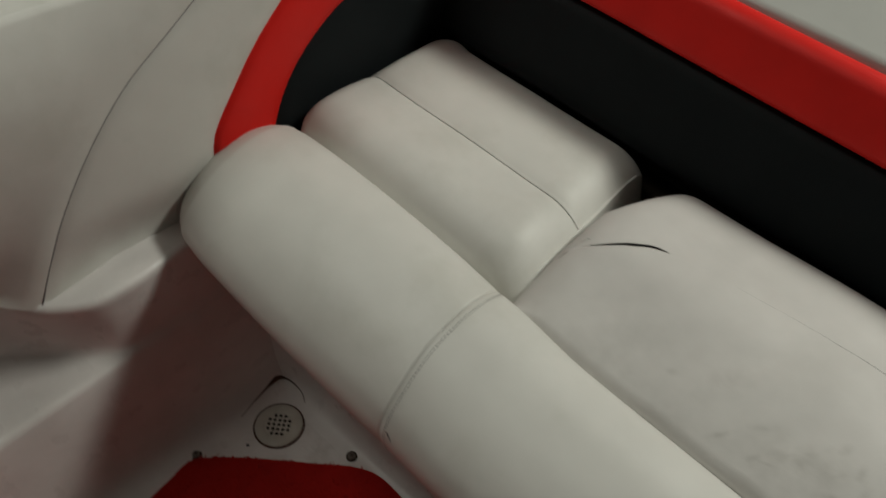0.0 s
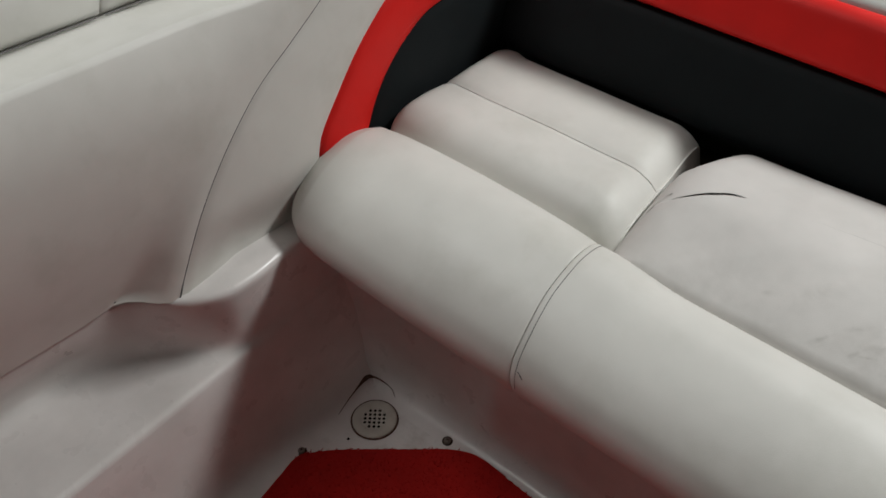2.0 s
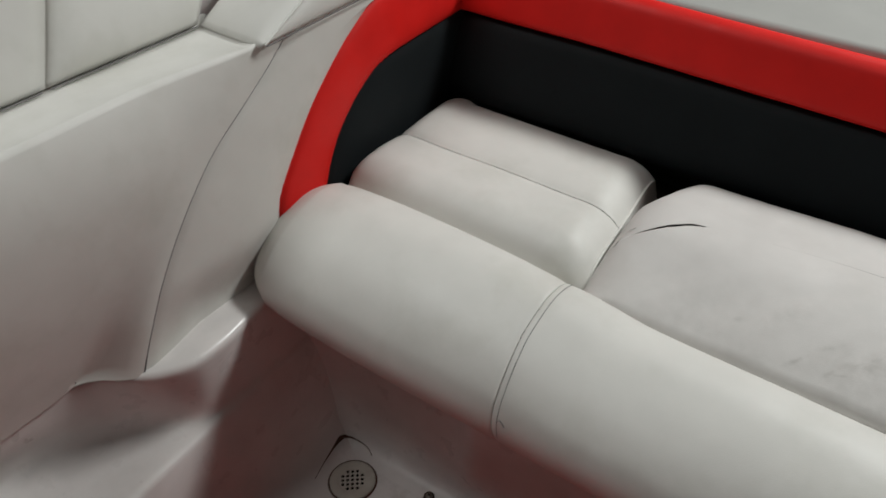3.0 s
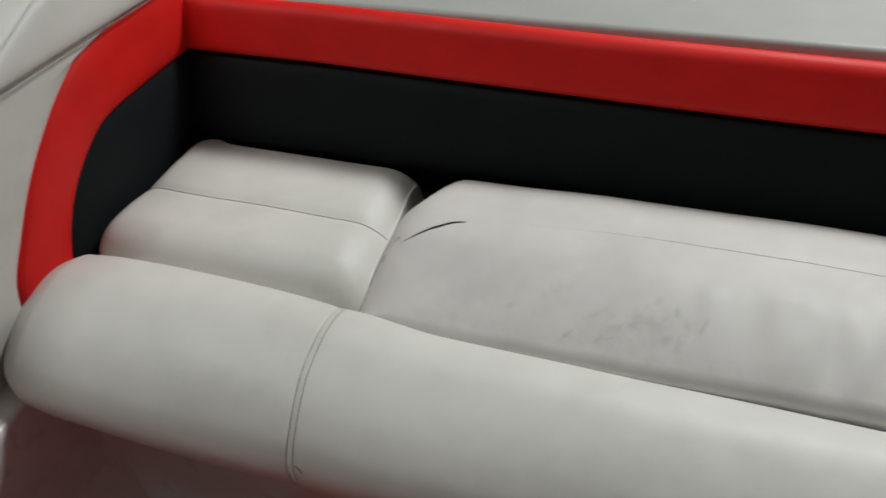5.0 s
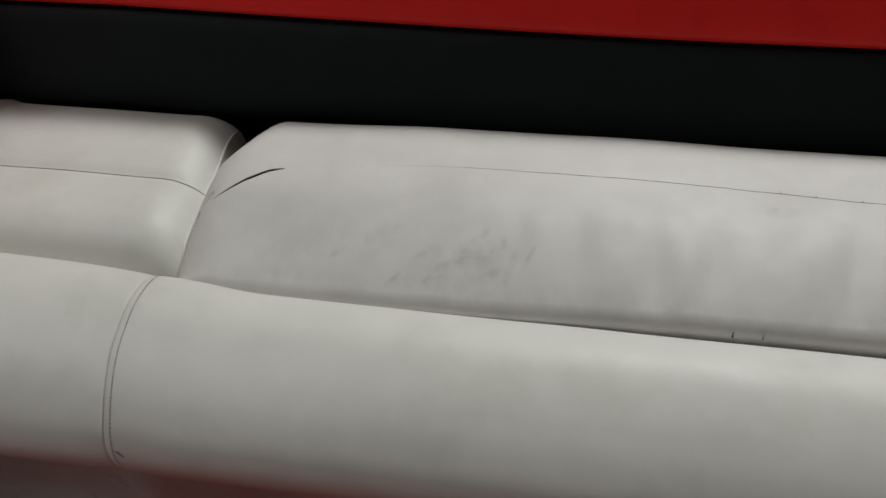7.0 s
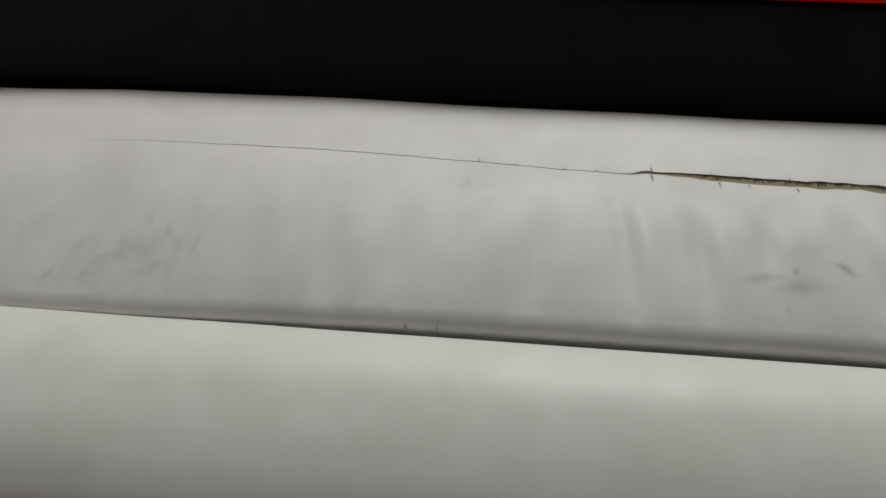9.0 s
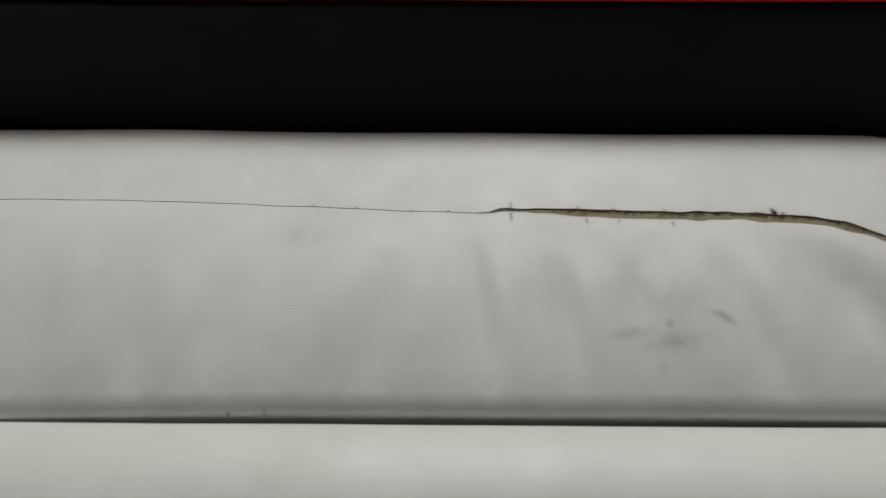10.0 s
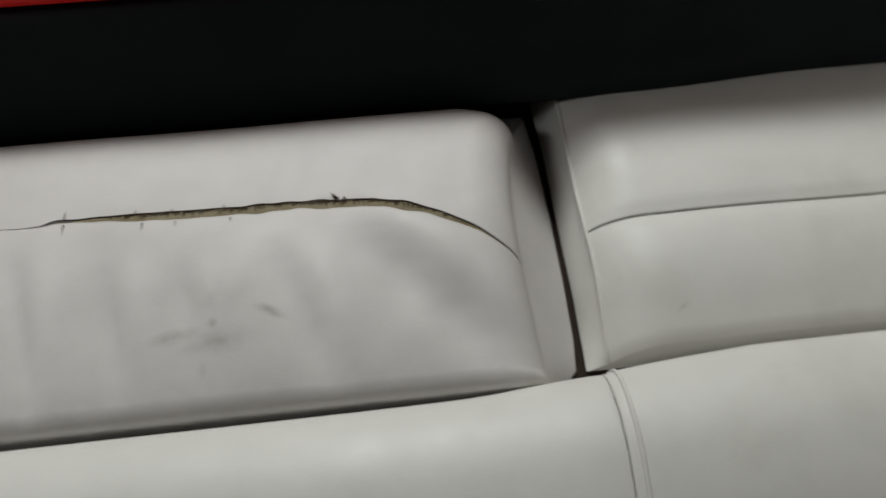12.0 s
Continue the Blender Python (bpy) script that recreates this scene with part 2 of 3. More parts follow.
# ---- seat cushions ----
def cushion(flare, x0, x1, y0, y1, z0, top, rl, rr, rf, rb, drop_l, drop_r, drop_f, drop_b, seam, gap, pinch, mat, parent, step=0.012, lip=0.008, skew=0.0, tuck=None, trim=None, reach=None, foot_l=None, foot_r=None, square=(), crisp=(0, 0, 0, 0), crease=(0, 0), hold=0.0, skew_r=0.0, waist=0.0):
    """Two sewn panels over a foam block. top(x, y): height; seam(x): where the panels meet; gap(x): how far they part."""
    th = np.linspace(np.pi / 2, 0, 11)
    q = np.sin(th)
    nx = max(4, int((x1 - x0 - rl - rr) / step))
    bx = np.r_[np.full(11, x0 + rl), np.linspace(x0 + rl, x1 - rr, nx + 1)[1:-1], np.full(11, x1 - rr)]
    qx = np.r_[q, np.zeros(nx - 1), q[::-1]]
    sx = np.r_[-np.ones(11), np.zeros(nx - 1), np.ones(11)]
    ys = (y0 + rf) * 0.5 + (y1 - rb) * 0.5
    e = np.linspace(0, 1, 11)
    by = np.r_[np.full(11, y0 + rf), (y0 + rf) + (ys - y0 - rf) * (1 - (1 - e[1:]) ** 1.6), ys + (y1 - rb - ys) * (e[1:] ** 1.6), np.full(10, y1 - rb)]
    qy = np.r_[q, np.zeros(20), q[::-1][1:]]
    sy = np.r_[-np.ones(11), np.zeros(20), np.ones(10)]
    js = 20
    QX, QY = np.meshgrid(qx, qy)
    BX, BY = np.meshgrid(bx, by)
    SX, SY = np.meshgrid(sx, sy)
    mx, my = QX * (1 - QY ** 4 / 2) ** 0.25, QY * (1 - QX ** 4 / 2) ** 0.25
    for a, b in square:
        corner = (SX == a) & (SY == b)
        mx, my = np.where(corner, QX, mx), np.where(corner, QY, my)
    X = BX + np.where(SX < 0, -rl, rr) * mx
    Y = BY + np.where(SY < 0, -rf, rb) * my
    XR, YR = BX + np.where(SX < 0, -rl, rr) * QX, BY + np.where(SY < 0, -rf, rb) * QY
    X = X + skew * np.clip(Y - 0.35, 0, 1) * np.clip(1 - (X - x0) / 0.15, 0, 1) + (skew_r * (Y - ys) + waist * np.where(Y > ys, 2.2, 1) * (Y - ys) ** 2) * np.clip(1 - (x1 - X) / 0.15, 0, 1)
    XR = XR + skew * np.clip(YR - 0.35, 0, 1) * np.clip(1 - (XR - x0) / 0.15, 0, 1) + (skew_r * (YR - ys) + waist * np.where(YR > ys, 2.2, 1) * (YR - ys) ** 2) * np.clip(1 - (x1 - XR) / 0.15, 0, 1)
    if trim:
        T, TR = np.array([[trim(v) for v in r] for r in X]), np.array([[trim(min(v, 1.526)) for v in r] for r in XR])
        Y = Y - T * np.clip((Y - y1 + 0.09) / 0.09, 0, 1)
        YR = YR - TR * np.clip((YR - y1 + 0.09) / 0.09, 0, 1)
    if reach:
        Y = Y - np.array([[reach(v) for v in q] for q in X]) * np.clip((y0 + 0.07 - Y) / 0.06, 0, 1)
        YR = YR - np.array([[reach(v) for v in q] for q in XR]) * np.clip((y0 + 0.07 - YR) / 0.06, 0, 1)
    rows = np.arange(len(by))
    w = np.where(rows <= js, np.clip((by - y0 - rf) / (ys - y0 - rf), 0, 1), np.clip((y1 - rb - by) / (y1 - rb - ys), 0, 1))
    S = np.array([[seam(v) for v in r] for r in X])
    Y = Y + (S - ys) * w[:, None]
    Q2 = np.clip(np.sqrt(mx ** 4 + my ** 4), 0, 1)
    R = (np.where(SX < 0, drop_l, drop_r) * mx ** 2 + np.where(SY < 0, drop_f, drop_b) * my ** 2) / (mx ** 2 + my ** 2 + 1e-9)
    Z = np.array([[top(a, b) for a, b in zip(ra, rb_)] for ra, rb_ in zip(X, Y)]) - R * (1 - np.sqrt(1 - Q2))
    # sewn edges: the panel runs down to the welt at a slant instead of rolling over
    cx, cy = np.where(SX < 0, crisp[0], crisp[1]), np.where(SY < 0, crisp[2], crisp[3])
    fall = lambda q, c: c * q ** 2.1 + (1 - c) * (1 - np.sqrt(np.clip(1 - q * q, 0, 1)))
    sewn = np.where(SX < 0, drop_l, drop_r) * (1 - hold * np.clip((Y - 0.35) / 0.10, 0, 1)) * fall(QX, cx) + np.where(SY < 0, drop_f, drop_b) * fall(QY, cy)
    flat = np.array([[top(a, b) for a, b in zip(ra, rb_)] for ra, rb_ in zip(X, Y)])
    use = (cx > 0) & (SX != 0)
    for a, b in square:
        use = use | ((SX == a) & (SY == b))
    use = use | ((cy > 0) & (SY != 0) & (SX == 0))
    Z = np.where(use, flat - sewn, Z)
    for side, depth in ((-1, crease[0]), (1, crease[1])):
        run = (1 - QX) * (rl if side < 0 else rr)
        Z = Z - depth * np.exp(-(run / 0.006) ** 2) * (SX == side)
    D = Y - S
    Z = Z - np.array([[pinch(v) for v in q] for q in X]) * (1 - 0.9 * QX ** 2) * (0.45 * np.exp(-(D / 0.007) ** 2) + 0.55 * np.exp(-(D / 0.035) ** 2))
    G = np.array([gap(v) for v in X[js]])

    def foot_at(c):
        """The foot of an end boxing strip: straight down, flared, or along a table of (y, x) that runs on under the backrest."""
        table = foot_r if c else foot_l
        if not table:
            return np.stack([XR[:, c] + (flare[1] if c else -flare[0]), YR[:, c]], -1)
        y = YR[:, c] + 0.045 * np.clip((YR[:, c] - y1 + 0.075) / 0.06, 0, 1)
        return np.stack([np.interp(y, [v[0] for v in table], [v[1] for v in table]), y], -1)

    for name, sl, sign in (("front_panel", slice(0, js + 1), -1), ("rear_panel", slice(js, len(by)), 1)):
        P = np.stack([X[sl], Y[sl], Z[sl]], -1).copy()
        k = -1 if sign < 0 else 0
        n = P.shape[0]
        for i in range(n):
            far = (n - 1 - i) if sign < 0 else i
            P[i, :, 1] += sign * G / 2 * max(0, 1 - far / 6) ** 2
        P = np.pad(P, ((1, 1), (1, 1), (0, 0)), mode="edge")
        lipr = P.shape[0] - 1 if sign < 0 else 0
        ring = np.zeros(P.shape[:2], bool)
        ring[:, 0] = ring[:, -1] = True
        ring[0 if sign < 0 else -1, :] = True
        PR = np.pad(np.stack([XR[sl], YR[sl]], -1), ((1, 1), (1, 1), (0, 0)), mode="edge")
        P[..., :2] = np.where(ring[..., None], PR, P[..., :2])
        P[..., 2] = np.where(ring, z0, P[..., 2])
        outer = 0 if sign < 0 else -1
        P[outer, 1, :2] = foot_at(0)[outer]
        P[outer, -2, :2] = foot_at(-1)[outer]
        if foot_r and sign > 0:
            P[-1, :, 1] = np.maximum(P[-1, :, 1], P[-1, :, 1] + (0.49 - P[-1, :, 1]) * np.clip((P[-1, :, 0] - x1 + 0.09) / 0.06, 0, 1))
        if tuck and sign < 0:
            w8 = np.clip((x1 - 0.004 - P[0, :, 0]) / 0.03, 0, 1)
            P[0, :, 1] += tuck[0] * w8
            P[0, :, 2] = z0 + (tuck[1] - z0) * w8
        part_way = np.clip(G / 0.002, 0, 1)
        P[lipr, 1:-1, 2] -= lip * part_way
        P[lipr, 1:-1, 1] += sign * 0.008 * part_way
        near = 1 if sign < 0 else P.shape[0] - 2
        brink = P[near] * 0.95 + P[outer] * 0.05
        P = np.insert(P, 1 if sign < 0 else P.shape[0] - 1, brink, axis=0)
        sheet(name, P[:, 1:-1], mat, parent)
    # the boxing strip at either end
    for c in (0, -1):
        edge = np.stack([X[:, c], Y[:, c], Z[:, c]], -1)
        foot = np.pad(foot_at(c), ((0, 0), (0, 1)), constant_values=z0)
        sheet("boxing", [edge * (1 - k) + foot * k for k in (0, 0.1, 0.3, 0.6, 1)], mat, parent, flip=c == -1)
    line = np.stack([X[js], Y[js], Z[js]], -1)
    left_edge = np.stack([X[:, 0], Y[:, 0], Z[:, 0]], -1)
    right_edge = np.stack([X[:, -1], Y[:, -1], Z[:, -1]], -1)
    def height(x, y):
        k = np.argmin((X - x) ** 2 + (Y - y) ** 2)
        return float(Z.flat[k])

    return line, left_edge, right_edge, height


def bump(x, a, b, soft):
    """1 between a and b, with soft shoulders."""
    f = lambda t: 0 if t < 0 else 1 if t > 1 else t * t * (3 - 2 * t)
    return f((x - a) / soft + 0.5) * f((b - x) / soft + 0.5)


def small_top(x, y):
    return (0.463 if x < 1 else 0.456) + 0.003 * wob(x, y, 1.0, 6) - (1.0 * max(0, 0.27 - y) ** 2 if x < 1 else 3.3 * max(0, 0.305 - y) ** 2)


# sat-in creases: from, to, depth, half width
CREASES = [(1.173, 0.286, 1.191, 0.196, 0.0022, 0.006), (1.241, 0.272, 1.254, 0.199, 0.0020, 0.006), (1.297, 0.272, 1.309, 0.231, 0.0014, 0.006),
           (1.372, 0.28, 1.397, 0.204, 0.0022, 0.008), (1.435, 0.291, 1.54, 0.192, 0.0045, 0.013), (1.392, 0.236, 1.408, 0.186, 0.0016, 0.008),
           (1.108, 0.264, 1.097, 0.196, 0.0014, 0.008), (0.919, 0.261, 0.917, 0.186, 0.0018, 0.009), (0.98, 0.276, 0.97, 0.196, 0.0012, 0.010),
           (0.664, 0.286, 0.583, 0.2, 0.0020, 0.010), (0.731, 0.244, 0.686, 0.194, 0.0020, 0.006), (0.616, 0.264, 0.551, 0.209, 0.0016, 0.009),
           (0.786, 0.256, 0.782, 0.199, 0.0009, 0.006), (0.536, 0.264, 0.486, 0.204, 0.0012, 0.009), (0.846, 0.264, 0.841, 0.194, 0.0012, 0.01)]


def worn_top(x, y):
    z = 0.479 + 0.003 * wob(x, y, 3.0, 5)
    # soft slanting wrinkles over the sat-in front half
    z += 0.0016 * wob(x * 3.0 - y * 1.6, y * 0.7, 5.0, 9) * bump(y, 0.20, 0.295, 0.05)
    z -= 1.5 * max(0, 0.33 - y) ** 2 + 0.007 * max(0, 1 - max(0, x - 0.44) / 0.22) * min(1, max(0, (y - 0.33) / 0.08))
    z -= 0.008 * bump(x, 0.45, 0.75, 0.25) * bump(y, 0.10, 0.25, 0.10)
    for x0, y0, x1, y1, depth, width in CREASES:
        t = ((x - x0) * (x1 - x0) + (y - y0) * (y1 - y0)) / ((x1 - x0) ** 2 + (y1 - y0) ** 2)
        if -0.4 < t < 1.5:
            d = ((x - x0) * (y1 - y0) - (y - y0) * (x1 - x0)) / math.hypot(x1 - x0, y1 - y0)
            w = 1.5 * width
            z -= 2.0 * depth * bump(t, 0, 1, 0.7) * (math.exp(-(d / w) ** 2) - 0.6 * math.exp(-((d + 2.0 * w) / (1.3 * w)) ** 2))
    # a shallow channel where the boxing strip is sewn on along the front
    z -= 0.0006 * math.exp(-((y - 0.1950) / 0.004) ** 2) * bump(x, 0.72, 1.54, 0.2)
    return z


def seam_small_end(mid_y, bend, a, sign):
    return lambda x: mid_y - bend * max(0, sign * (x - a)) ** 1.6


SEAM_LINE = curve_through([(0.40, 0.235), (0.456, 0.273), (0.482, 0.295), (0.516, 0.314), (0.625, 0.3305), (0.740, 0.3385), (0.86, 0.3378), (1.04, 0.3332), (1.177, 0.3290),
                           (1.206, 0.3330), (1.308, 0.3285), (1.421, 0.3255), (1.477, 0.3145), (1.521, 0.2945), (1.545, 0.2795), (1.563, 0.2690), (1.60, 0.246)], 300)


def seam_worn(x):
    return float(np.interp(x, SEAM_LINE[:, 0], SEAM_LINE[:, 1])) + 0.0008 * wob(x, 0, 0, 30)


def gap_left(x):
    return 0.0004 * bump(x, 0.05, 0.4085, 0.004)


def gap_right(x):
    return 0.0006 * bump(x, 1.632, 1.99, 0.004)


def gap_worn(x):
    g = 0.0048 * max(0, 1 - ((x - 0.481) / 0.033) ** 2)
    g += 0.0095 * bump(x, 1.229, 1.526, 0.10) * (0.85 + 0.35 * wob(x, 0, 0, 60)) + 0.002 * bump(x, 1.190, 1.210, 0.012)
    return max(g, 0.0)


def pinch_worn(x):
    return 0.0003 + 0.0007 * bump(x, 0.70, 1.56, 0.3) + 0.0006 * bump(x, 1.19, 1.56, 0.05)


left = thing("seat_cushion", (0.227, 0.33, 0.37), "small white vinyl corner seat cushion with a cross seam", "seat cushion", "bench seat cushions")
line, le, ri, _ = cushion((0, 0.010), 0.043, 0.410, 0.186, 0.458, 0.372, small_top, 0.036, 0.050, 0.050, 0.075, 0.046, 0.030, 0.048, 0.028,
                          seam_small_end(0.306, -0.2, 0.36, 1), gap_left, lambda x: 0.009, vinyl, left, square=((1, 1), (1, -1)), crisp=(0, 1, 0, 0.7), crease=(0, 0.0015), hold=0.32, skew_r=-0.10)
part("welt", tube_mesh("welt", ri[3:-5] + np.array([0.0006, 0, 0.0002]), 0.0016, vinyl), left)

mid = thing("seat_cushion", (1.007, 0.33, 0.37), "long worn white vinyl seat cushion with a torn seam showing foam", "seat cushion", "bench seat cushions")
line_mid, le, ri, height_mid = cushion((0, 0), 0.420, 1.5655, 0.1768, 0.453, 0.380, worn_top, 0.055, 0.036, 0.012, 0.060, 0.040, 0.036, 0.010, 0.044,
                              seam_worn, gap_worn, pinch_worn, vinyl_worn, mid, step=0.004, lip=0.007, skew=0.40, tuck=(0.004, 0.388), foot_r=[(0.179, 1.582), (0.19, 1.594), (0.20, 1.604), (0.23, 1.608), (0.29, 1.611), (0.36, 1.613), (0.44, 1.613), (0.50, 1.609)], skew_r=-0.02, waist=0.45, reach=lambda x: 0.0040 + 0.0045 * bump(x, -1, 0.90, 0.35),
                              trim=lambda x: 0.010 * bump(x, 0.62, 9, 0.3) + 0.011 * bump(x, 0.30, 0.66, 0.25) + 0.016 * max(0, (x - 1.526) / 0.042) ** 2)
part("welt", tube_mesh("welt", ri[6:-7] + np.array([-0.0002, 0, -0.0006]), [0.0019 + 0.0007 * wob(p[1], 0, 0, 140) for p in ri[6:-7]], vinyl_worn), mid, "puckered sewn edge")

right = thing("seat_cushion", (1.82, 0.33, 0.37), "white vinyl corner seat cushion with a stitched cross seam", "seat cushion", "bench seat cushions")
line, le, ri, _ = cushion((0, 0), 1.630, 1.995, 0.201, 0.482, 0.378, small_top, 0.050, 0.03, 0.010, 0.060, 0.026, 0.03, 0.004, 0.008,
                          seam_small_end(0.306, -0.1, 1.70, -1), gap_right, lambda x: 0.009, vinyl, right, square=((-1, 1), (-1, -1)), foot_l=[(0.20, 1.6135), (0.22, 1.6145), (0.27, 1.617), (0.36, 1.619), (0.44, 1.622), (0.50, 1.621)], crisp=(1, 0, 1, 0.7), crease=(0.0016, 0), hold=0.65)
part("welt", tube_mesh("welt", le[2:-5] + np.array([-0.0006, 0, 0.0002]), 0.0017, vinyl), right)


run = line_mid[(line_mid[:, 0] > 0.585) & (line_mid[:, 0] < 1.215)]
part("seam_thread", tube_mesh("seam_thread", run + np.array([0, 0, -0.00005]), [0.00008 + 0.00034 * bump(p[0], 0.72, 1.30, 0.24) * (1 + 0.5 * wob(p[0], 0, 0, 60)) for p in run], thread_pale), mid, "fine grey seam thread")


def torn_seam(a, b, name, back=0.35):
    """The frayed seam allowance that shows in the open seam, hanging from the front lip into the dark."""
    pick = line_mid[(line_mid[:, 0] > a) & (line_mid[:, 0] < b)]
    rows = []
    for k in np.linspace(0, 1, 6):
        r = pick.copy()
        for p in r:
            g = gap_worn(p[0])
            p[1] += -g / 2 - 0.0004 + k * g * (0.90 + 0.12 * wob(p[0], 1, 0, 160) + 0.12 * wob(p[0], 1, 0, 500))
            p[2] -= 0.0005 + 0.0003 * k ** 1.5 + 0.0006 * wob(p[0], k, 0, 300)
        rows.append(r)
    sheet(name, rows, foam, mid, "yellowed frayed seam allowance")


# a near-black sheet below the open seam, put there as its shade
def seam_gap_shade(a, b):
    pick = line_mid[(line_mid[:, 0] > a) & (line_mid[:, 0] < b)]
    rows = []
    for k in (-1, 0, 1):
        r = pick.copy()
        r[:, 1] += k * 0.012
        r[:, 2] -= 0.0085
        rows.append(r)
    sheet("seam_gap_shade", rows, hole_shade, mid, "near-black sheet for the shade inside the torn seam")


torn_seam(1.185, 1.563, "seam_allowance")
seam_gap_shade(1.18, 1.566)
seam_gap_shade(0.445, 0.525)


def slivers(name, items, mat, label):
    """Small raised thread ends and nicks: (x, y, dx, dy, half width, rise)."""
    verts, faces = [], []
    for x, y, dx, dy, w, rise in items:
        n = math.hypot(dx, dy)
        ox, oy = -dy / n * w, dx / n * w
        b = len(verts)
        z0, z1 = height_mid(x, y) + 0.0004, height_mid(x + dx, y + dy) + 0.0004 + rise
        verts += [(x - ox, y - oy, z0), (x + ox, y + oy, z0), (x + dx, y + dy, z1), ((x + dx / 2), y + dy / 2, (z0 + z1) / 2 + w * 0.6)]
        faces += [(b, b + 1, b + 3), (b + 1, b + 2, b + 3), (b + 2, b, b + 3)]
    return tagged(part(name, mesh_of(name, verts, faces, mat), mid, label), kind="stuff")


rng = random.Random(4)
items = []
x = 1.24
while x < 1.525:
    y = seam_worn(x) + gap_worn(x) / 2
    items.append((x, y - 0.0006, rng.uniform(-0.0006, 0.0006), -gap_worn(x) * rng.uniform(0.25, 0.75), rng.uniform(0.0010, 0.0017), -0.0002))
    x += rng.uniform(0.0024, 0.0040)
for x, up, down in ((1.206, 0.008, 0.0), (1.261, 0.003, 0.0), (1.29, 0.002, 0.0), (1.331, 0.002, 0.0), (1.045, 0.003, 0.0), (1.08, 0.003, 0.0), (1.125, 0.0022, 0.0), (1.155, 0.002, 0.0)):
    items.append((x, seam_worn(x) + gap_worn(x) / 2, 0.0002, up, 0.0006, 0.001))
items += [(1.421, seam_worn(1.425) + 0.0038, -0.0045, 0.0062, 0.0024, 0.0015), (1.427, seam_worn(1.425) + 0.0038, -0.001, 0.0022, 0.0015, 0.001)]
slivers("frayed_thread", items, grime, "dark frayed thread along the tear")
nicks = [(1.206, seam_worn(1.205) - 0.0035, 0.0006, -0.011, 0.0007, 0.0), (1.267, seam_worn(1.265) - 0.006, 0.0006, -0.009, 0.0006, 0.0),
         (1.293, seam_worn(1.295) - 0.006, 0.0005, -0.006, 0.0005, 0.0), (1.336, seam_worn(1.335) - 0.0065, 0.0008, -0.006, 0.0006, 0.0)]
slivers("frayed_edge", [(0.4400, 0.2740, -0.0050, -0.0030, 0.0012, 0.0012), (0.4365, 0.2680, -0.0040, -0.0050, 0.0010, 0.0008), (0.4340, 0.2610, -0.0030, -0.0060, 0.0009, 0.0006)], vinyl, "pale frayed vinyl edge")
slivers("edge_crack", [(0.4420, 0.2760, -0.0080, -0.0050, 0.0006, 0.0002), (0.4310, 0.2560, -0.0015, -0.0140, 0.0006, 0.0002)], grime, "dark crack at the cushion edge")
slivers("dirty_nick", nicks, grime, "dirty nicks below the tear")
slivers("edge_slit", [(0.9922, 0.1705, 0.0008, 0.0045, 0.0009, 0.0), (1.0196, 0.1715, 0.0004, 0.003, 0.0006, 0.0)], hole_shade, "dark slit in the front boxing")


# ---- front bolster ----
YC, ZC = 0.095, 0.378
PROFILE = curve_through([(0.178, 0.38), (0.178, 0.415), (0.170, 0.438), (0.150, 0.4495), (0.120, 0.453), (0.090, 0.446), (0.058, 0.432), (0.030, 0.412),
                         (0.006, 0.386), (-0.001, 0.360), (0.007, 0.329), (0.033, 0.305), (0.085, 0.297), (0.145, 0.303), (0.172, 0.335), (0.178, 0.38)], 73)[:-1]


def lean_at(k):
    """How far the cross seam wanders along the bench, from the back over the top to the front."""
    return 0.012 * min(1, max(0, (k - 22) / 20))


def puff_at(x):
    if x < 0.4112:
        return 1.0 + 0.085 * math.sin(math.pi * min(1, max(0, (0.411 - x) / 0.41))) ** 0.75
    if x > 1.6107:
        return 1.0 + 0.112 * min(1, (x - 1.6107) / 0.12) ** 0.7
    return 1.0 + 0.015 * math.exp(-((x - 0.46) / 0.05) ** 2) - 0.02 * bump(x, 0.55, 1.5, 0.2)


def bolster_section(name, x0, x1, cap, label=""):
    if cap:
        a = np.linspace(np.pi / 2, 0, 36)
        xs = [(x0 + cap * (1 - math.sin(t) ** 0.55), max(0.02, math.cos(t)) ** 0.52) for t in a]
        # the soft welt round the domed end
        xs = [(x, g * (1 + 0.016 * math.exp(-((x - x0 - 0.044) / 0.005) ** 2))) for x, g in xs]
    else:
        xs = [(x0, 0.980), (x0 + 0.0003, 0.992), (x0 + 0.0009, 0.9965), (x0 + 0.005, 0.998), (x0 + 0.012, 1.0)]
    xs += [(x, 1.0) for x in np.linspace(xs[-1][0], x1 - 0.012, max(4, int((x1 - x0) / 0.015)))[1:]]
    xs += [(x1 - 0.005, 0.998), (x1 - 0.0009, 0.9965), (x1 - 0.0003, 0.992), (x1, 0.980)]
    rings = []
    for x, s in xs:
        r = []
        for k, (py, pz) in enumerate(PROFILE):
            g = s * (1 + (puff_at(x) - 1) * (0.3 + 0.7 * min(1, max(0, (pz - 0.33) / 0.06))))
            g *= 1 - 0.035 * max(0, 1 - x / 0.26) * min(1, max(0, (0.40 - pz) / 0.06))
            y, z = YC + g * (py - YC), ZC + g * (pz - ZC)
            sag = bump(x, 0.47, 1.56, 0.12) * min(1, max(0, (pz - 0.36) / 0.07))
            y, z = y - 0.003 * sag, z - 0.007 * sag
            near = math.exp(-((x - 0.411) / 0.08) ** 2)
            r.append((x + lean_at(k) * near, y, z + 0.0012 * wob(x, y, 9, 7)))
        rings.append(r)
    return sheet(name, rings, vinyl, bolster, label, closed=True)


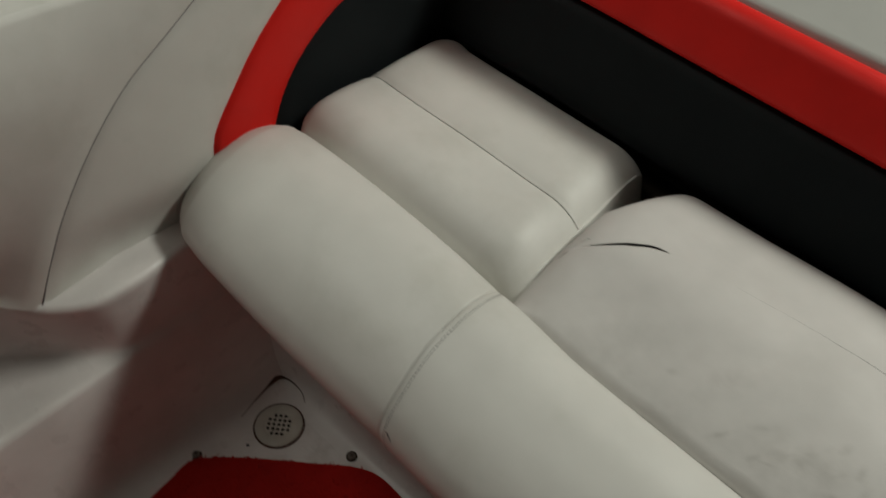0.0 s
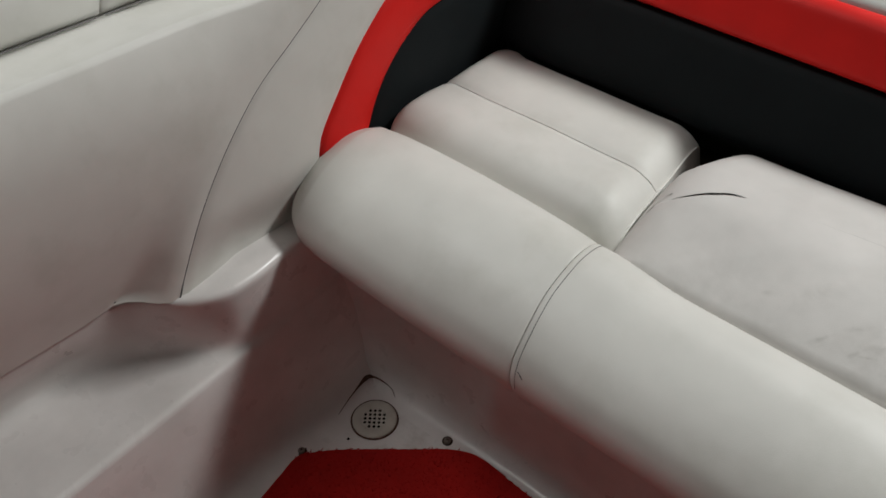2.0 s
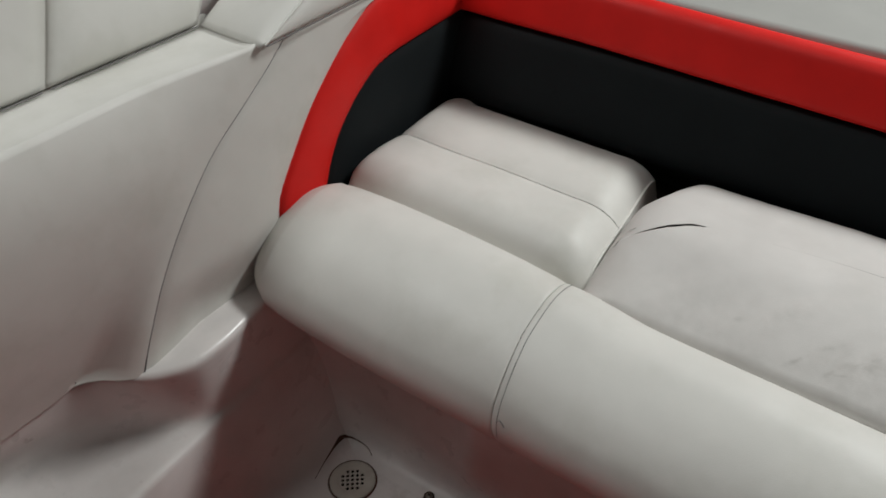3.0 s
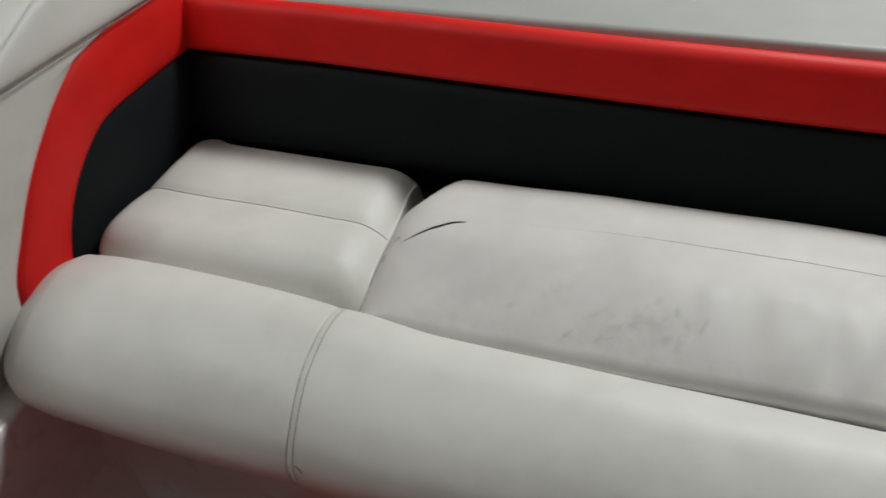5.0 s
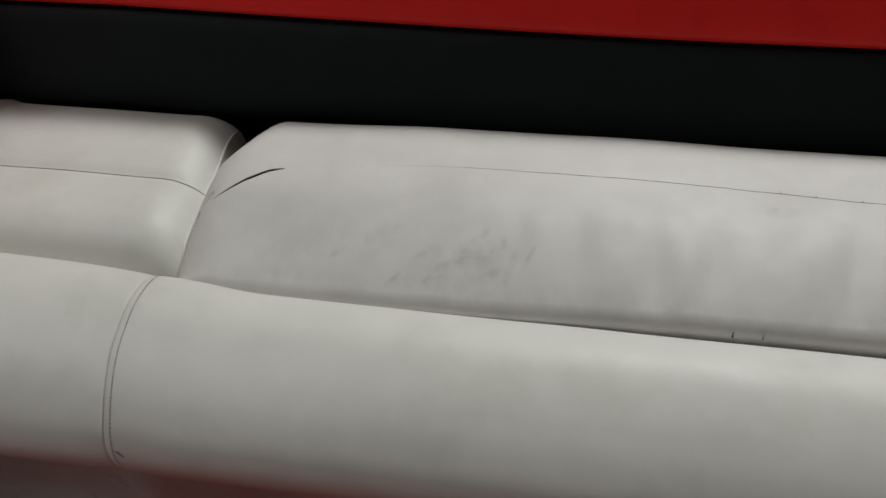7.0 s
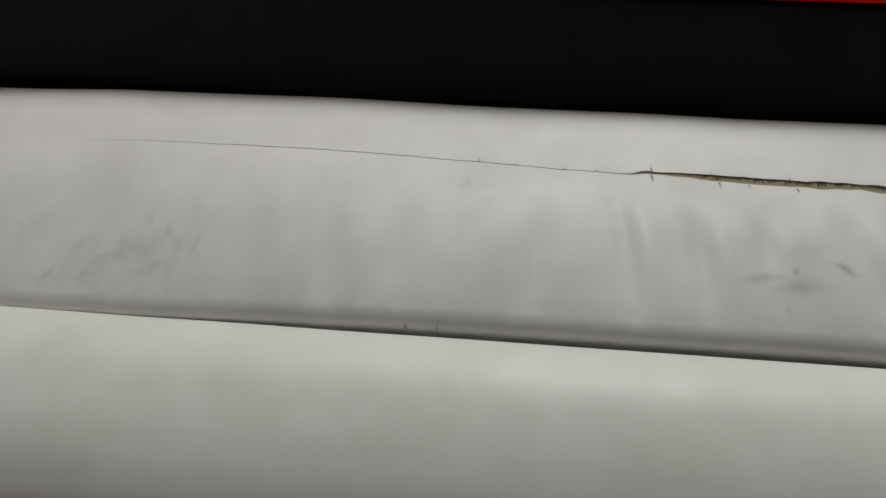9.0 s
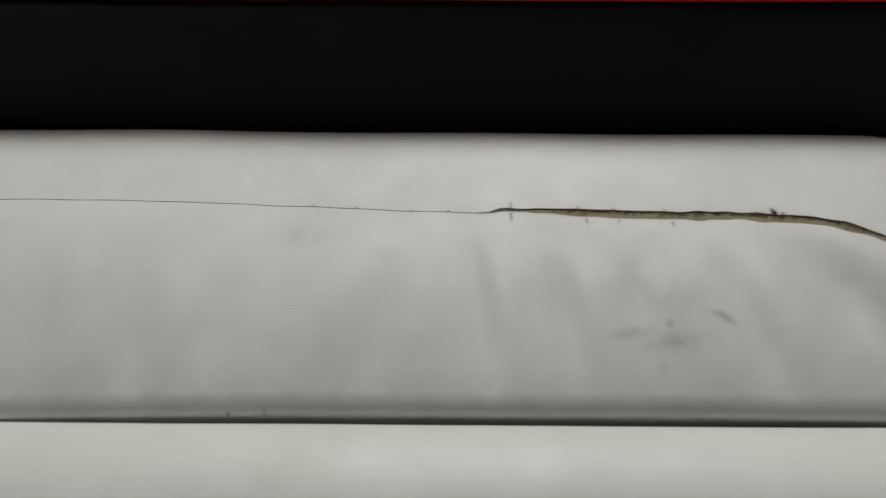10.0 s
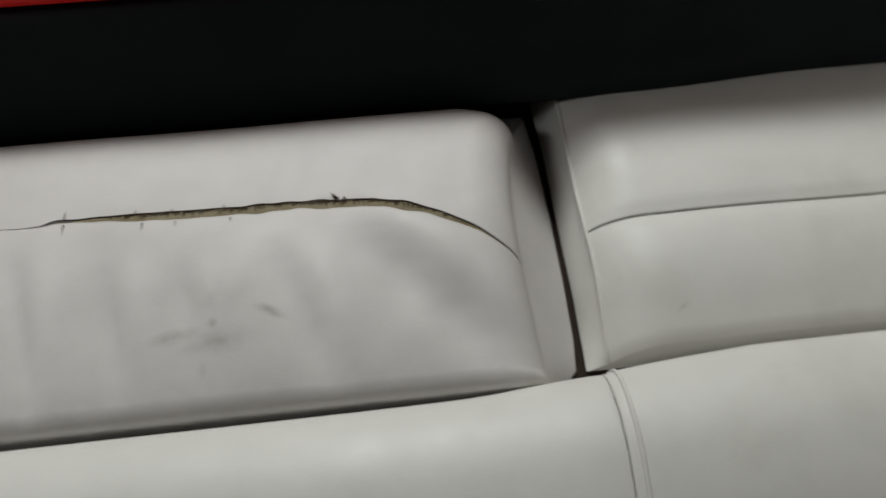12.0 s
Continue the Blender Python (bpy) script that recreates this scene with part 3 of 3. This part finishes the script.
bolster = thing("bench_bolster", (1.0, 0.086, 0.33), "long rounded white vinyl bolster along the front of the bench", "bolster")
bolster_section("left_section", 0.020, 0.411, 0.105)
bolster_section("middle_section", 0.4115, 1.6105, 0)
bolster_section("right_section", 1.611, 2.0, 0)


def stitches(x, k0, k1, count, name):
    """A row of short thread marks over the bolster beside its cross seam."""
    verts, faces = [], []
    for j in range(count):
        q = k0 + (k1 - k0) * j / (count - 1)
        pts = []
        for dq in (-0.17, 0.17):
            i = int(q + dq)
            f = q + dq - i
            p = PROFILE[i] * (1 - f) + PROFILE[i + 1] * f
            g = puff_at(x) * 0.9985 + 0.005
            lean = lean_at(q) * math.exp(-((x - 0.411) / 0.08) ** 2)
            pts.append((x + lean, YC + g * (p[0] - YC), ZC + g * (p[1] - ZC)))
        b = len(verts)
        for px, py, pz in pts:
            verts += [(px - 0.0005, py, pz), (px + 0.0005, py, pz)]
        faces.append((b, b + 1, b + 3, b + 2))
    return tagged(part(name, mesh_of(name, verts, faces, thread), bolster, "fine grey topstitching"), kind="stuff")


stitches(0.4190, 5, 38, 64, "stitching")

SEAM_RIDGE = [(1.6195, YC + 1.006 * puff_at(1.6195) * (p[0] - YC), ZC + 1.006 * puff_at(1.6195) * (p[1] - ZC)) for p in PROFILE[4:40]]
part("seam_ridge", tube_mesh("seam_ridge", SEAM_RIDGE, 0.0016, vinyl), bolster)
part("loose_thread", tube_mesh("loose_thread", [(0.4290, 0.0005, 0.3760), (0.4325, -0.0005, 0.3740), (0.4365, -0.0015, 0.3705)], 0.0005, thread), bolster, "short loose grey thread end")

# ---- backrest ----
backrest = thing("backrest", (1.0, 0.5, 0.38), "black vinyl backrest with a red top band", "backrest")


def swept(name, prof, x0, x1, mat, parent, n=60, wave=0.003, label=""):
    rows = []
    for x in np.linspace(x0, x1, n):
        rows.append([(x, y + wave * wob(x, z, 2, 4) - 0.010 * bump(x, 1.55, 1.80, 0.16) * bump(z, 0.450, 0.500, 0.03), z - 0.0115 * max(0, 1 - ((x - 1.1) / 0.85) ** 2)) for y, z in prof])
    return sheet(name, rows, mat, parent, label)


black_prof = curve_through([(0.53, 0.372), (0.500, 0.395), (0.479, 0.426), (0.456, 0.449), (0.4485, 0.467), (0.4505, 0.487), (0.463, 0.525), (0.478, 0.560), (0.490, 0.5705), (0.510, 0.572)], 36)
red_prof = curve_through([(0.510, 0.5725), (0.490, 0.574), (0.480, 0.580), (0.479, 0.590), (0.484, 0.615), (0.490, 0.638), (0.502, 0.649), (0.515, 0.646), (0.521, 0.62)], 30)
swept("black_panel", black_prof, 0.040, 2.02, vinyl_black, backrest)
swept("red_band", red_prof, 0.040, 2.02, vinyl_red, backrest)

# ---- sun pad behind the backrest ----
sun_pad = thing("sun_pad", (1.0, 1.0, 0.50), "pale grey vinyl sun pad behind the backrest", "sun pad")
part("cover", box_mesh("cover", (0.0, 0.5235, 0.50), (2.05, 1.5, 0.646), vinyl_grey, 0.010, 5), sun_pad)

# ---- left side panel ----
side = thing("side_panel", (0.03, 0.1, 0.35), "padded side panel in white, red and black vinyl with piping", "side panel")
SEAM = curve_through([(-0.166, 0.345), (-0.14, 0.395), (-0.108, 0.45), (-0.063, 0.51), (-0.008, 0.566), (0.05, 0.606), (0.10, 0.640), (0.135, 0.668)], 40)
OUTER = curve_through([(0.074, 0.345), (0.076, 0.41), (0.082, 0.455), (0.116, 0.505), (0.152, 0.550), (0.200, 0.595), (0.252, 0.634), (0.314, 0.665), (0.40, 0.676), (0.50, 0.680)], 40)
INNER = curve_through([(0.158, 0.345), (0.161, 0.40), (0.168, 0.434), (0.184, 0.470), (0.210, 0.506), (0.251, 0.541), (0.300, 0.563), (0.40, 0.570), (0.50, 0.573)], 40)
FLOORC = np.stack([np.linspace(0.25, 0.50, 40), np.full(40, 0.36)], 1)


def undercut(y, z):
    """The foot of the panel tucks outward beside the bolster."""
    f = min(1, max(0, (0.44 - z) / 0.09))
    g = min(1, max(0, (y + 0.16) / 0.09))
    return 0.019 * f * f * (3 - 2 * f) * g


def padded(name, a, b, x, puff, mat, cols=24, label=""):
    rows = []
    for k in range(cols):
        t = k / (cols - 1)
        f = puff * (1 - abs(2 * t - 1) ** 4) - 0.0025 * (1 if k in (0, cols - 1) else 0)
        rows.append([(x + f + 0.0015 * wob(p[0], p[1], 4, 8) - undercut(p[0], p[1]), p[0], p[1]) for p in (a * (1 - t) + b * t)])
    return sheet(name, rows, mat, side, label)


padded("rear_panel", SEAM, OUTER, 0.036, 0.006, vinyl)
padded("red_stripe", OUTER, INNER, 0.036, 0.007, vinyl_red, label="curved red vinyl stripe")
padded("black_panel", INNER, FLOORC, 0.036, 0.006, vinyl_black, label="black vinyl inset")


part("seam", tube_mesh("seam", [(0.0356 + max(0.0015 * wob(p[0], p[1], 4, 8) - undercut(p[0], p[1]), 0.002 * wob(p[0], p[1], 6, 5)), p[0], p[1]) for p in SEAM], 0.0009, thread_pale), side, "fine grey seam")


def front_panel():
    """From the seam forward: the panel leans out, bulges and rolls over into a shelf under the coaming."""
    rows = []
    for i in range(50):
        u = i / 49
        r = []
        for k in range(44):
            t = k / 43
            y_s, z_s = SEAM[min(39, int(t * 39))] * (1 - (t * 39) % 1) + SEAM[min(39, int(t * 39) + 1)] * ((t * 39) % 1)
            far = u * 0.62
            y = y_s - far if k == 0 else y_s - far * (1 + 0.25 * (t - 0.5))
            blend = min(1, far / (0.075 + 0.13 * t * t))
            blend = blend * blend * (3 - 2 * blend)
            z = z_s + blend * (0.340 + 0.328 * t - z_s)
            zf = 0.340 + 0.328 * t
            xo = -0.016 + 0.056 * math.sin(min(1, (zf - 0.34) / 0.24) * math.pi / 2) - 0.026 * max(0, (zf - 0.575) / 0.093) ** 2
            x = 0.038 * (1 - blend) + xo * blend
            if i == 0:
                x -= 0.002
            z += 0.009 * bump(far, 0.030, 0.068, 0.03) * max(0, 1 - t / 0.12)
            r.append((x + 0.002 * wob(y, z, 6, 5), y, z))
        # shelf
        yl, xl = r[-1][1], r[-1][0]
        for s, dip in ((0.02, 0.0004), (0.12, 0.005), (0.25, 0.009), (0.6, 0.014), (1.0, 0.018)):
            r.append((xl + s * (-0.12 - xl), yl, 0.668 - dip))
        rows.append(r)
    return sheet("front_panel", rows, vinyl, side)


front_panel()
# near-black sheet behind the slit, standing in for the shade under the panel
sheet("panel_gap_shade", [[(-0.012, y, z) for z in (0.3475, 0.358)] for y in np.linspace(-0.226, -0.188, 6)], hole_shade, side, "near-black sheet for the shade under the lifted panel edge")

# ---- coaming pads ----
def coaming_face(pad, name, quad, puff, fold=0.02):
    """One padded face of a coaming pad, with its edges folded back."""
    a, b, c, d = [np.array(v, float) for v in quad]
    nrm = np.cross(b - a, d - a)
    nrm /= np.linalg.norm(nrm)
    rows = []
    for i in range(26):
        u = i / 25
        r = []
        for k in range(26):
            v = k / 25
            p = (a * (1 - u) + b * u) * (1 - v) + (d * (1 - u) + c * u) * v
            f = puff * (1 - abs(2 * u - 1) ** 8) * (1 - abs(2 * v - 1) ** 6) + 0.0012 * wob(*p, 7)
            r.append(p + nrm * f)
        rows.append(r)
    rows = np.pad(np.array(rows), ((1, 1), (1, 1), (0, 0)), mode="edge")
    rows[0] -= nrm * fold
    rows[-1] -= nrm * fold
    rows[:, 0] -= nrm * fold
    rows[:, -1] -= nrm * fold
    return sheet(name, rows, vinyl, pad)


def coaming(name_label, quad, puff):
    pad = thing("coaming_pad", quad[0], name_label, "coaming pad", "coaming pads")
    coaming_face(pad, "cover", quad, puff)
    # added grey line that draws the shaded gap between pad and shelf
    a, b = np.array(quad[0]), np.array(quad[1])
    part("gap_shade_line", tube_mesh("gap_shade_line", [a + (b - a) * t + (0.003, 0, -0.001) for t in np.linspace(0.01, 0.99, 12)], 0.0009, thread_pale), pad, "thin grey line drawn for the shade under the pad")
    return pad


coaming("white vinyl coaming pad along the gunwale", [(-0.086, -0.70, 0.657), (-0.086, -0.106, 0.657), (-0.14, -0.020, 0.80), (-0.14, -0.70, 0.80)], 0.014)
coaming("white vinyl coaming pad beside the corner", [(-0.086, -0.103, 0.657), (-0.084, 0.098, 0.657), (-0.14, 0.23, 0.80), (-0.14, -0.017, 0.80)], 0.014)
corner = coaming("white vinyl corner coaming pad with a double stitched seam", [(0.045, 0.084, 0.668), (0.042, 0.525, 0.672), (0.020, 0.525, 0.77), (0.034, 0.255, 0.735)], 0.007)
coaming_face(corner, "end_face", [(-0.082, 0.100, 0.657), (0.044, 0.082, 0.668), (0.033, 0.253, 0.735), (-0.092, 0.262, 0.737)], 0.006, 0.005)
coaming_face(corner, "top_face", [(-0.092, 0.264, 0.738), (0.033, 0.257, 0.736), (0.020, 0.525, 0.772), (-0.10, 0.525, 0.80)], 0.006)
for k in (-1, 1):
    part("stitched_seam", tube_mesh("stitched_seam", [np.array((0.0440 - 0.0115 * t + k * 0.0030, 0.0835 + 0.172 * t, 0.6668 + 0.0690 * t)) for t in np.linspace(0.02, 1, 30)], 0.0012, vinyl), corner, "raised double stitched seam")


# ---- moulded hull liner under the side panel ----
def lerp_table(y, table):
    ys = [a for a, _ in table]
    return float(np.interp(-y, [-v for v in ys], [b for _, b in table]))


LEDGE = [(0.12, 0.056), (0.0, 0.062), (-0.07, 0.073), (-0.12, 0.073), (-0.155, 0.055), (-0.178, 0.036), (-0.21, -0.010), (-0.25, -0.022), (-0.8, -0.020)]
TREAD = [(0.12, 0.058), (-0.10, 0.058), (-0.125, 0.050), (-0.20, -0.016), (-0.268, -0.058), (-0.31, -0.076), (-0.8, -0.083)]
liner = thing("hull_liner", (0.0, -0.2, 0.0), "glossy white moulded fibreglass side liner with a ledge and step", "hull liner", kind="structure")
rows = []
for y in np.linspace(0.12, -0.8, 150):
    lx = np.mean([lerp_table(y + d, LEDGE) for d in (-0.012, -0.006, 0, 0.006, 0.012)])
    tx = np.mean([lerp_table(y + d, TREAD) for d in (-0.02, -0.01, 0, 0.01, 0.02)])
    ex, ez = 0.064 - 0.03 * y, 0.228 + 0.05 * y
    tx = min(tx, ex - 0.006)
    pts = [(-0.12, 0.347), (lx - 0.03, 0.347), (lx - 0.008, 0.346), (lx - 0.002, 0.343), (lx, 0.337), (lx - 0.002, 0.328),
           (lx * 0.75 + tx * 0.25, 0.30), (lx * 0.3 + tx * 0.7, 0.268), (tx * 0.9 + lx * 0.1 + 0.002, ez + 0.022), (tx + min(0.010, (ex - tx) * 0.2), ez + 0.010), (tx + min(0.026, (ex - tx) * 0.45), ez + 0.0025),
           (ex - min(0.010, (ex - tx) * 0.4), ez + 0.001), (ex - 0.003, ez), (ex, ez - 0.003), (ex + 0.002, ez - 0.009), (0.075, ez * 0.7), (0.083, ez * 0.4), (0.0875, 0.045), (0.0905, 0.030), (0.0945, 0.018), (0.100, 0.0095), (0.107, 0.0045), (0.116, 0.0015), (0.128, 0.0004), (0.140, -0.0002), (0.150, -0.001)]
    rows.append([(a, y, b) for a, b in pts])
sheet("moulding", rows, gelcoat, liner, flip=True)

# ---- seat base, floor, carpet ----
seat_base = thing("seat_base", (1.0, 0.3, 0.0), "white fibreglass bench base under the bolster", "seat base", kind="structure")
rows = []
for x in np.linspace(0.06, 2.05, 120):
    k = bump(x, 0.31, 3.0, 0.05)
    y0 = 0.090 + 0.016 * min(1, max(0, (x - 0.1) / 0.3)) - 0.030 * max(0, (0.135 - x) / 0.065) ** 2
    pts = [(y0 - 0.046, -0.001), (y0 - 0.036, -0.0002), (y0 - 0.024, 0.0004), (y0 - 0.014, 0.0018), (y0 - 0.006, 0.005), (y0, 0.0105), (y0 + 0.004, 0.020), (y0 + 0.0065, 0.033), (y0 + 0.008 - 0.012 * k, 0.06), (y0 + 0.014 - 0.02 * k, 0.15), (y0 + 0.02 - 0.02 * k, 0.30), (y0 + 0.022, 0.335), (y0 + 0.03, 0.345), (0.56, 0.345)]
    rows.append([(x, a, b) for a, b in pts])
sheet("front_wall", rows, gelcoat, seat_base)
part("deck", box_mesh("deck", (0.04, 0.14, 0.349), (2.0, 0.53, 0.370), plywood), seat_base, "plywood seat deck, near black for the shade between cushions")

floor = tagged(new("floor", box_mesh("floor", (-0.3, -2.5, -0.05), (2.3, 0.5, 0.0), gelcoat_floor)), "dirty white fibreglass cockpit floor", "floor", kind="structure")

EDGE = curve_through([(0.138, -2.0), (0.137, -0.6), (0.139, -0.25), (0.128, -0.15), (0.120, -0.104), (0.133, -0.080), (0.170, -0.040), (0.25, 0.032), (0.286, 0.064), (0.322, 0.082), (0.375, 0.084), (0.45, 0.082), (1.2, 0.085), (1.95, 0.085)], 400)
bm = bmesh.new()
ring = [bm.verts.new((x, y, 0.007)) for x, y in EDGE] + [bm.verts.new((1.95, -2.0, 0.007))]
f = bm.faces.new(ring)
ext = bmesh.ops.extrude_face_region(bm, geom=[f])
for v in ext["geom"]:
    if isinstance(v, bmesh.types.BMVert):
        v.co.z = 0.0005
bmesh.ops.recalc_face_normals(bm, faces=list(bm.faces))
me = bpy.data.meshes.new("carpet")
bm.to_mesh(me)
bm.free()
me.materials.append(carpet_red)
carpet = tagged(new("carpet", me), "deep red marine carpet on the cockpit floor", "carpet")

rng = random.Random(2)
verts, faces = [], []
edge_x = lambda y: float(np.interp(y, EDGE[:160, 1], EDGE[:160, 0])) if y < -0.104 else float(np.interp(y, EDGE[:260, 1], EDGE[:260, 0]))
inside = lambda x, y: x > edge_x(y) - 0.002 if y < 0.075 else (y < 0.083 and x > 0.33)
for k in range(26000):
    x, y = rng.uniform(0.11, 0.80), rng.uniform(-0.48, 0.086)
    if not inside(x, y):
        continue
    h, w = rng.uniform(0.0015, 0.003), 0.0015
    lx, ly = rng.gauss(0, 0.0016), rng.gauss(0, 0.0016)
    t = rng.uniform(0, 6.28)
    b = len(verts)
    for q in range(3):
        verts.append((x + w * math.cos(t + 2.094 * q), y + w * math.sin(t + 2.094 * q), 0.0065))
    verts.append((x + lx, y + ly, 0.0065 + h))
    faces += [(b, b + 1, b + 3), (b + 1, b + 2, b + 3), (b + 2, b, b + 3)]
tagged(part("pile", mesh_of("pile", verts, faces, carpet_red, False), carpet), kind="stuff")


def disc_mesh(name, rings, mat, sides=40):
    """A turned shape from (radius, height) pairs about the z axis, closed at the last ring."""
    verts, faces = [], []
    for r, z in rings:
        verts += [(r * math.cos(2 * math.pi * k / sides), r * math.sin(2 * math.pi * k / sides), z) for k in range(sides)]
    faces = grid_faces(len(rings), sides, True)
    faces.append(list(range((len(rings) - 1) * sides, len(rings) * sides)))
    return mesh_of(name, verts, faces, mat)


drain = thing("floor_drain", (0.1572, 0.0278, 0.0), "round off-white plastic drain cover set in the cockpit floor", "drain cover")
for name, rings, mat, label in (("rim", [(0.0385, 0.0006), (0.0383, 0.0012), (0.0345, 0.0012)], rust, "brown grime round the rim"),
                                ("cover", [(0.0355, 0.0005), (0.0355, 0.0030), (0.0345, 0.0040), (0.030, 0.0042), (0.0225, 0.0042), (0.0212, 0.0034), (0.0205, 0.0034)], plastic, "")):
    ob = part(name, disc_mesh(name, rings, mat), drain, label)
    ob.matrix_parent_inverse = Matrix()
hole = disc_mesh("drain_hole", [(0.0025, 0.0035), (0.0022, 0.00365)], hole_shade, 10)
for i in range(-2, 3):
    for j in range(-2, 3):
        if abs(i) == 2 and abs(j) == 2:
            continue
        ob = part("drain_hole", hole, drain)
        ob.matrix_parent_inverse = Matrix()
        u, v = 0.0075 * i, 0.0075 * j
        ob.location = (u * 0.76 - v * 0.65, u * 0.65 + v * 0.76, 0)

for (x, y), turn in (((0.1145, -0.088), 0.3), ((0.270, 0.075), 1.1)):
    screw = thing("carpet_screw", (x, y, 0.0), "corroded round-head screw at the carpet edge", "screw", "carpet screws")
    for name, rings, mat in (("washer", [(0.0085, 0.0005), (0.0083, 0.0016), (0.006, 0.0018)], grime), ("head", [(0.0058, 0.0012), (0.0057, 0.003), (0.0045, 0.0046), (0.002, 0.0053)], steel)):
        ob = part(name, disc_mesh(name, rings, mat, 20), screw)
        ob.matrix_parent_inverse = Matrix()
    for k in (0, 1):
        ob = part("slot", box_mesh("slot", (-0.0030, -0.0005, 0.0046), (0.0030, 0.0005, 0.0056), hole_shade), screw)
        ob.matrix_parent_inverse = Matrix()
        ob.rotation_euler = (0, 0, turn + k * math.pi / 2)
tagged(new("screw_hole", disc_mesh("screw_hole", [(0.0024, 0.0004), (0.0018, 0.0009)], hole_shade, 12)), "small dark empty screw hole in the floor", "screw hole").location = (0.152, -0.025, 0)

snap = thing("snap_cap", (0.018, -0.293, 0.661), "round white screw cap on the side panel", "screw cap")
snap.matrix_world = look((0.018, -0.293, 0.661), (0.018 - 0.84, -0.293, 0.661 - 0.54))
for name, rings, mat in (("cap", [(0.013, -0.003), (0.013, 0.0015), (0.0115, 0.003), (0.006, 0.0034)], plastic), ("centre", [(0.0028, 0.0030), (0.0022, 0.0042)], steel)):
    part(name, disc_mesh(name, rings, mat, 28), snap).matrix_parent_inverse = Matrix()
holder = thing("cup_holder", (-0.033, -0.487, 0.206), "dark recessed cup holder in the fibreglass step", "cup holder")
for name, rings, mat in (("rim", [(0.050, 0.000), (0.049, 0.004), (0.046, 0.006), (0.0425, 0.005), (0.041, 0.0)], gelcoat), ("well", [(0.0415, 0.0035), (0.040, 0.0025)], hole_shade)):
    part(name, disc_mesh(name, rings, mat, 48), holder).matrix_parent_inverse = Matrix()

# dirt that has settled along the foot of the walls
def cove_height(x, y):
    """How high the rounded foot of the liner and of the seat base stands over the floor."""
    y0 = 0.090 + 0.016 * min(1, max(0, (x - 0.1) / 0.3)) - 0.030 * max(0, (0.135 - x) / 0.065) ** 2
    a = np.interp(x, [0.0875, 0.0905, 0.0945, 0.100, 0.107, 0.116, 0.128], [0.045, 0.030, 0.018, 0.0095, 0.0045, 0.0015, 0.0004])
    b = np.interp(y - y0, [-0.024, -0.014, -0.006, 0, 0.004, 0.0065, 0.008], [0.0004, 0.0018, 0.005, 0.0105, 0.020, 0.033, 0.06])
    return float(max(a, b))


DIRT = [(x, y, cove_height(x, y) + 0.0002) for x, y in curve_through([(0.109, -0.005), (0.102, 0.025), (0.0975, 0.055), (0.0965, 0.072), (0.101, 0.0815), (0.118, 0.0865), (0.138, 0.0865), (0.152, 0.080)], 60)]
swell = [0.0005 + 0.0014 * math.exp(-((k - 31) / 15) ** 2) * (1 + 0.6 * wob(k, 0, 0, 0.37)) + 0.0022 * math.exp(-((k - 31) / 5) ** 2) for k in range(60)]
tagged(new("dirt_line", tube_mesh("dirt_line", DIRT, swell, rust)), "brown dirt settled along the foot of the moulding", "dirt")

# ---- plain closing walls ----
tagged(new("wall_starboard", box_mesh("wall_starboard", (2.02, -2.5, -0.05), (2.08, 0.52, 0.70), vinyl)), "plain white side of the boat", "wall", kind="structure")
tagged(new("wall_port", box_mesh("wall_port", (-0.30, -2.5, -0.05), (-0.158, 1.5, 0.785), gelcoat, 0.01)), "plain white side of the boat", "wall", kind="structure")
for name, lo, hi in (("wall_north", (-2.6, 3.0, -0.8), (4.6, 3.1, 2.6)), ("wall_south", (-2.6, -4.1, -0.8), (4.6, -4.0, 2.6)),
                     ("wall_west", (-2.7, -4.1, -0.8), (-2.6, 3.1, 2.6)), ("wall_east", (4.6, -4.1, -0.8), (4.7, 3.1, 2.6))):
    tagged(new(name, box_mesh(name, lo, hi, plaster)), "plain painted garage wall", "wall", kind="structure")
tagged(new("ceiling", box_mesh("ceiling", (-2.7, -4.1, 2.5), (4.7, 3.1, 2.6), plaster)), "plain garage ceiling", "ceiling", kind="structure")
tagged(new("ground", box_mesh("ground", (-2.7, -4.1, -0.9), (4.7, 3.1, -0.8), concrete)), "concrete garage floor", "floor", kind="structure")
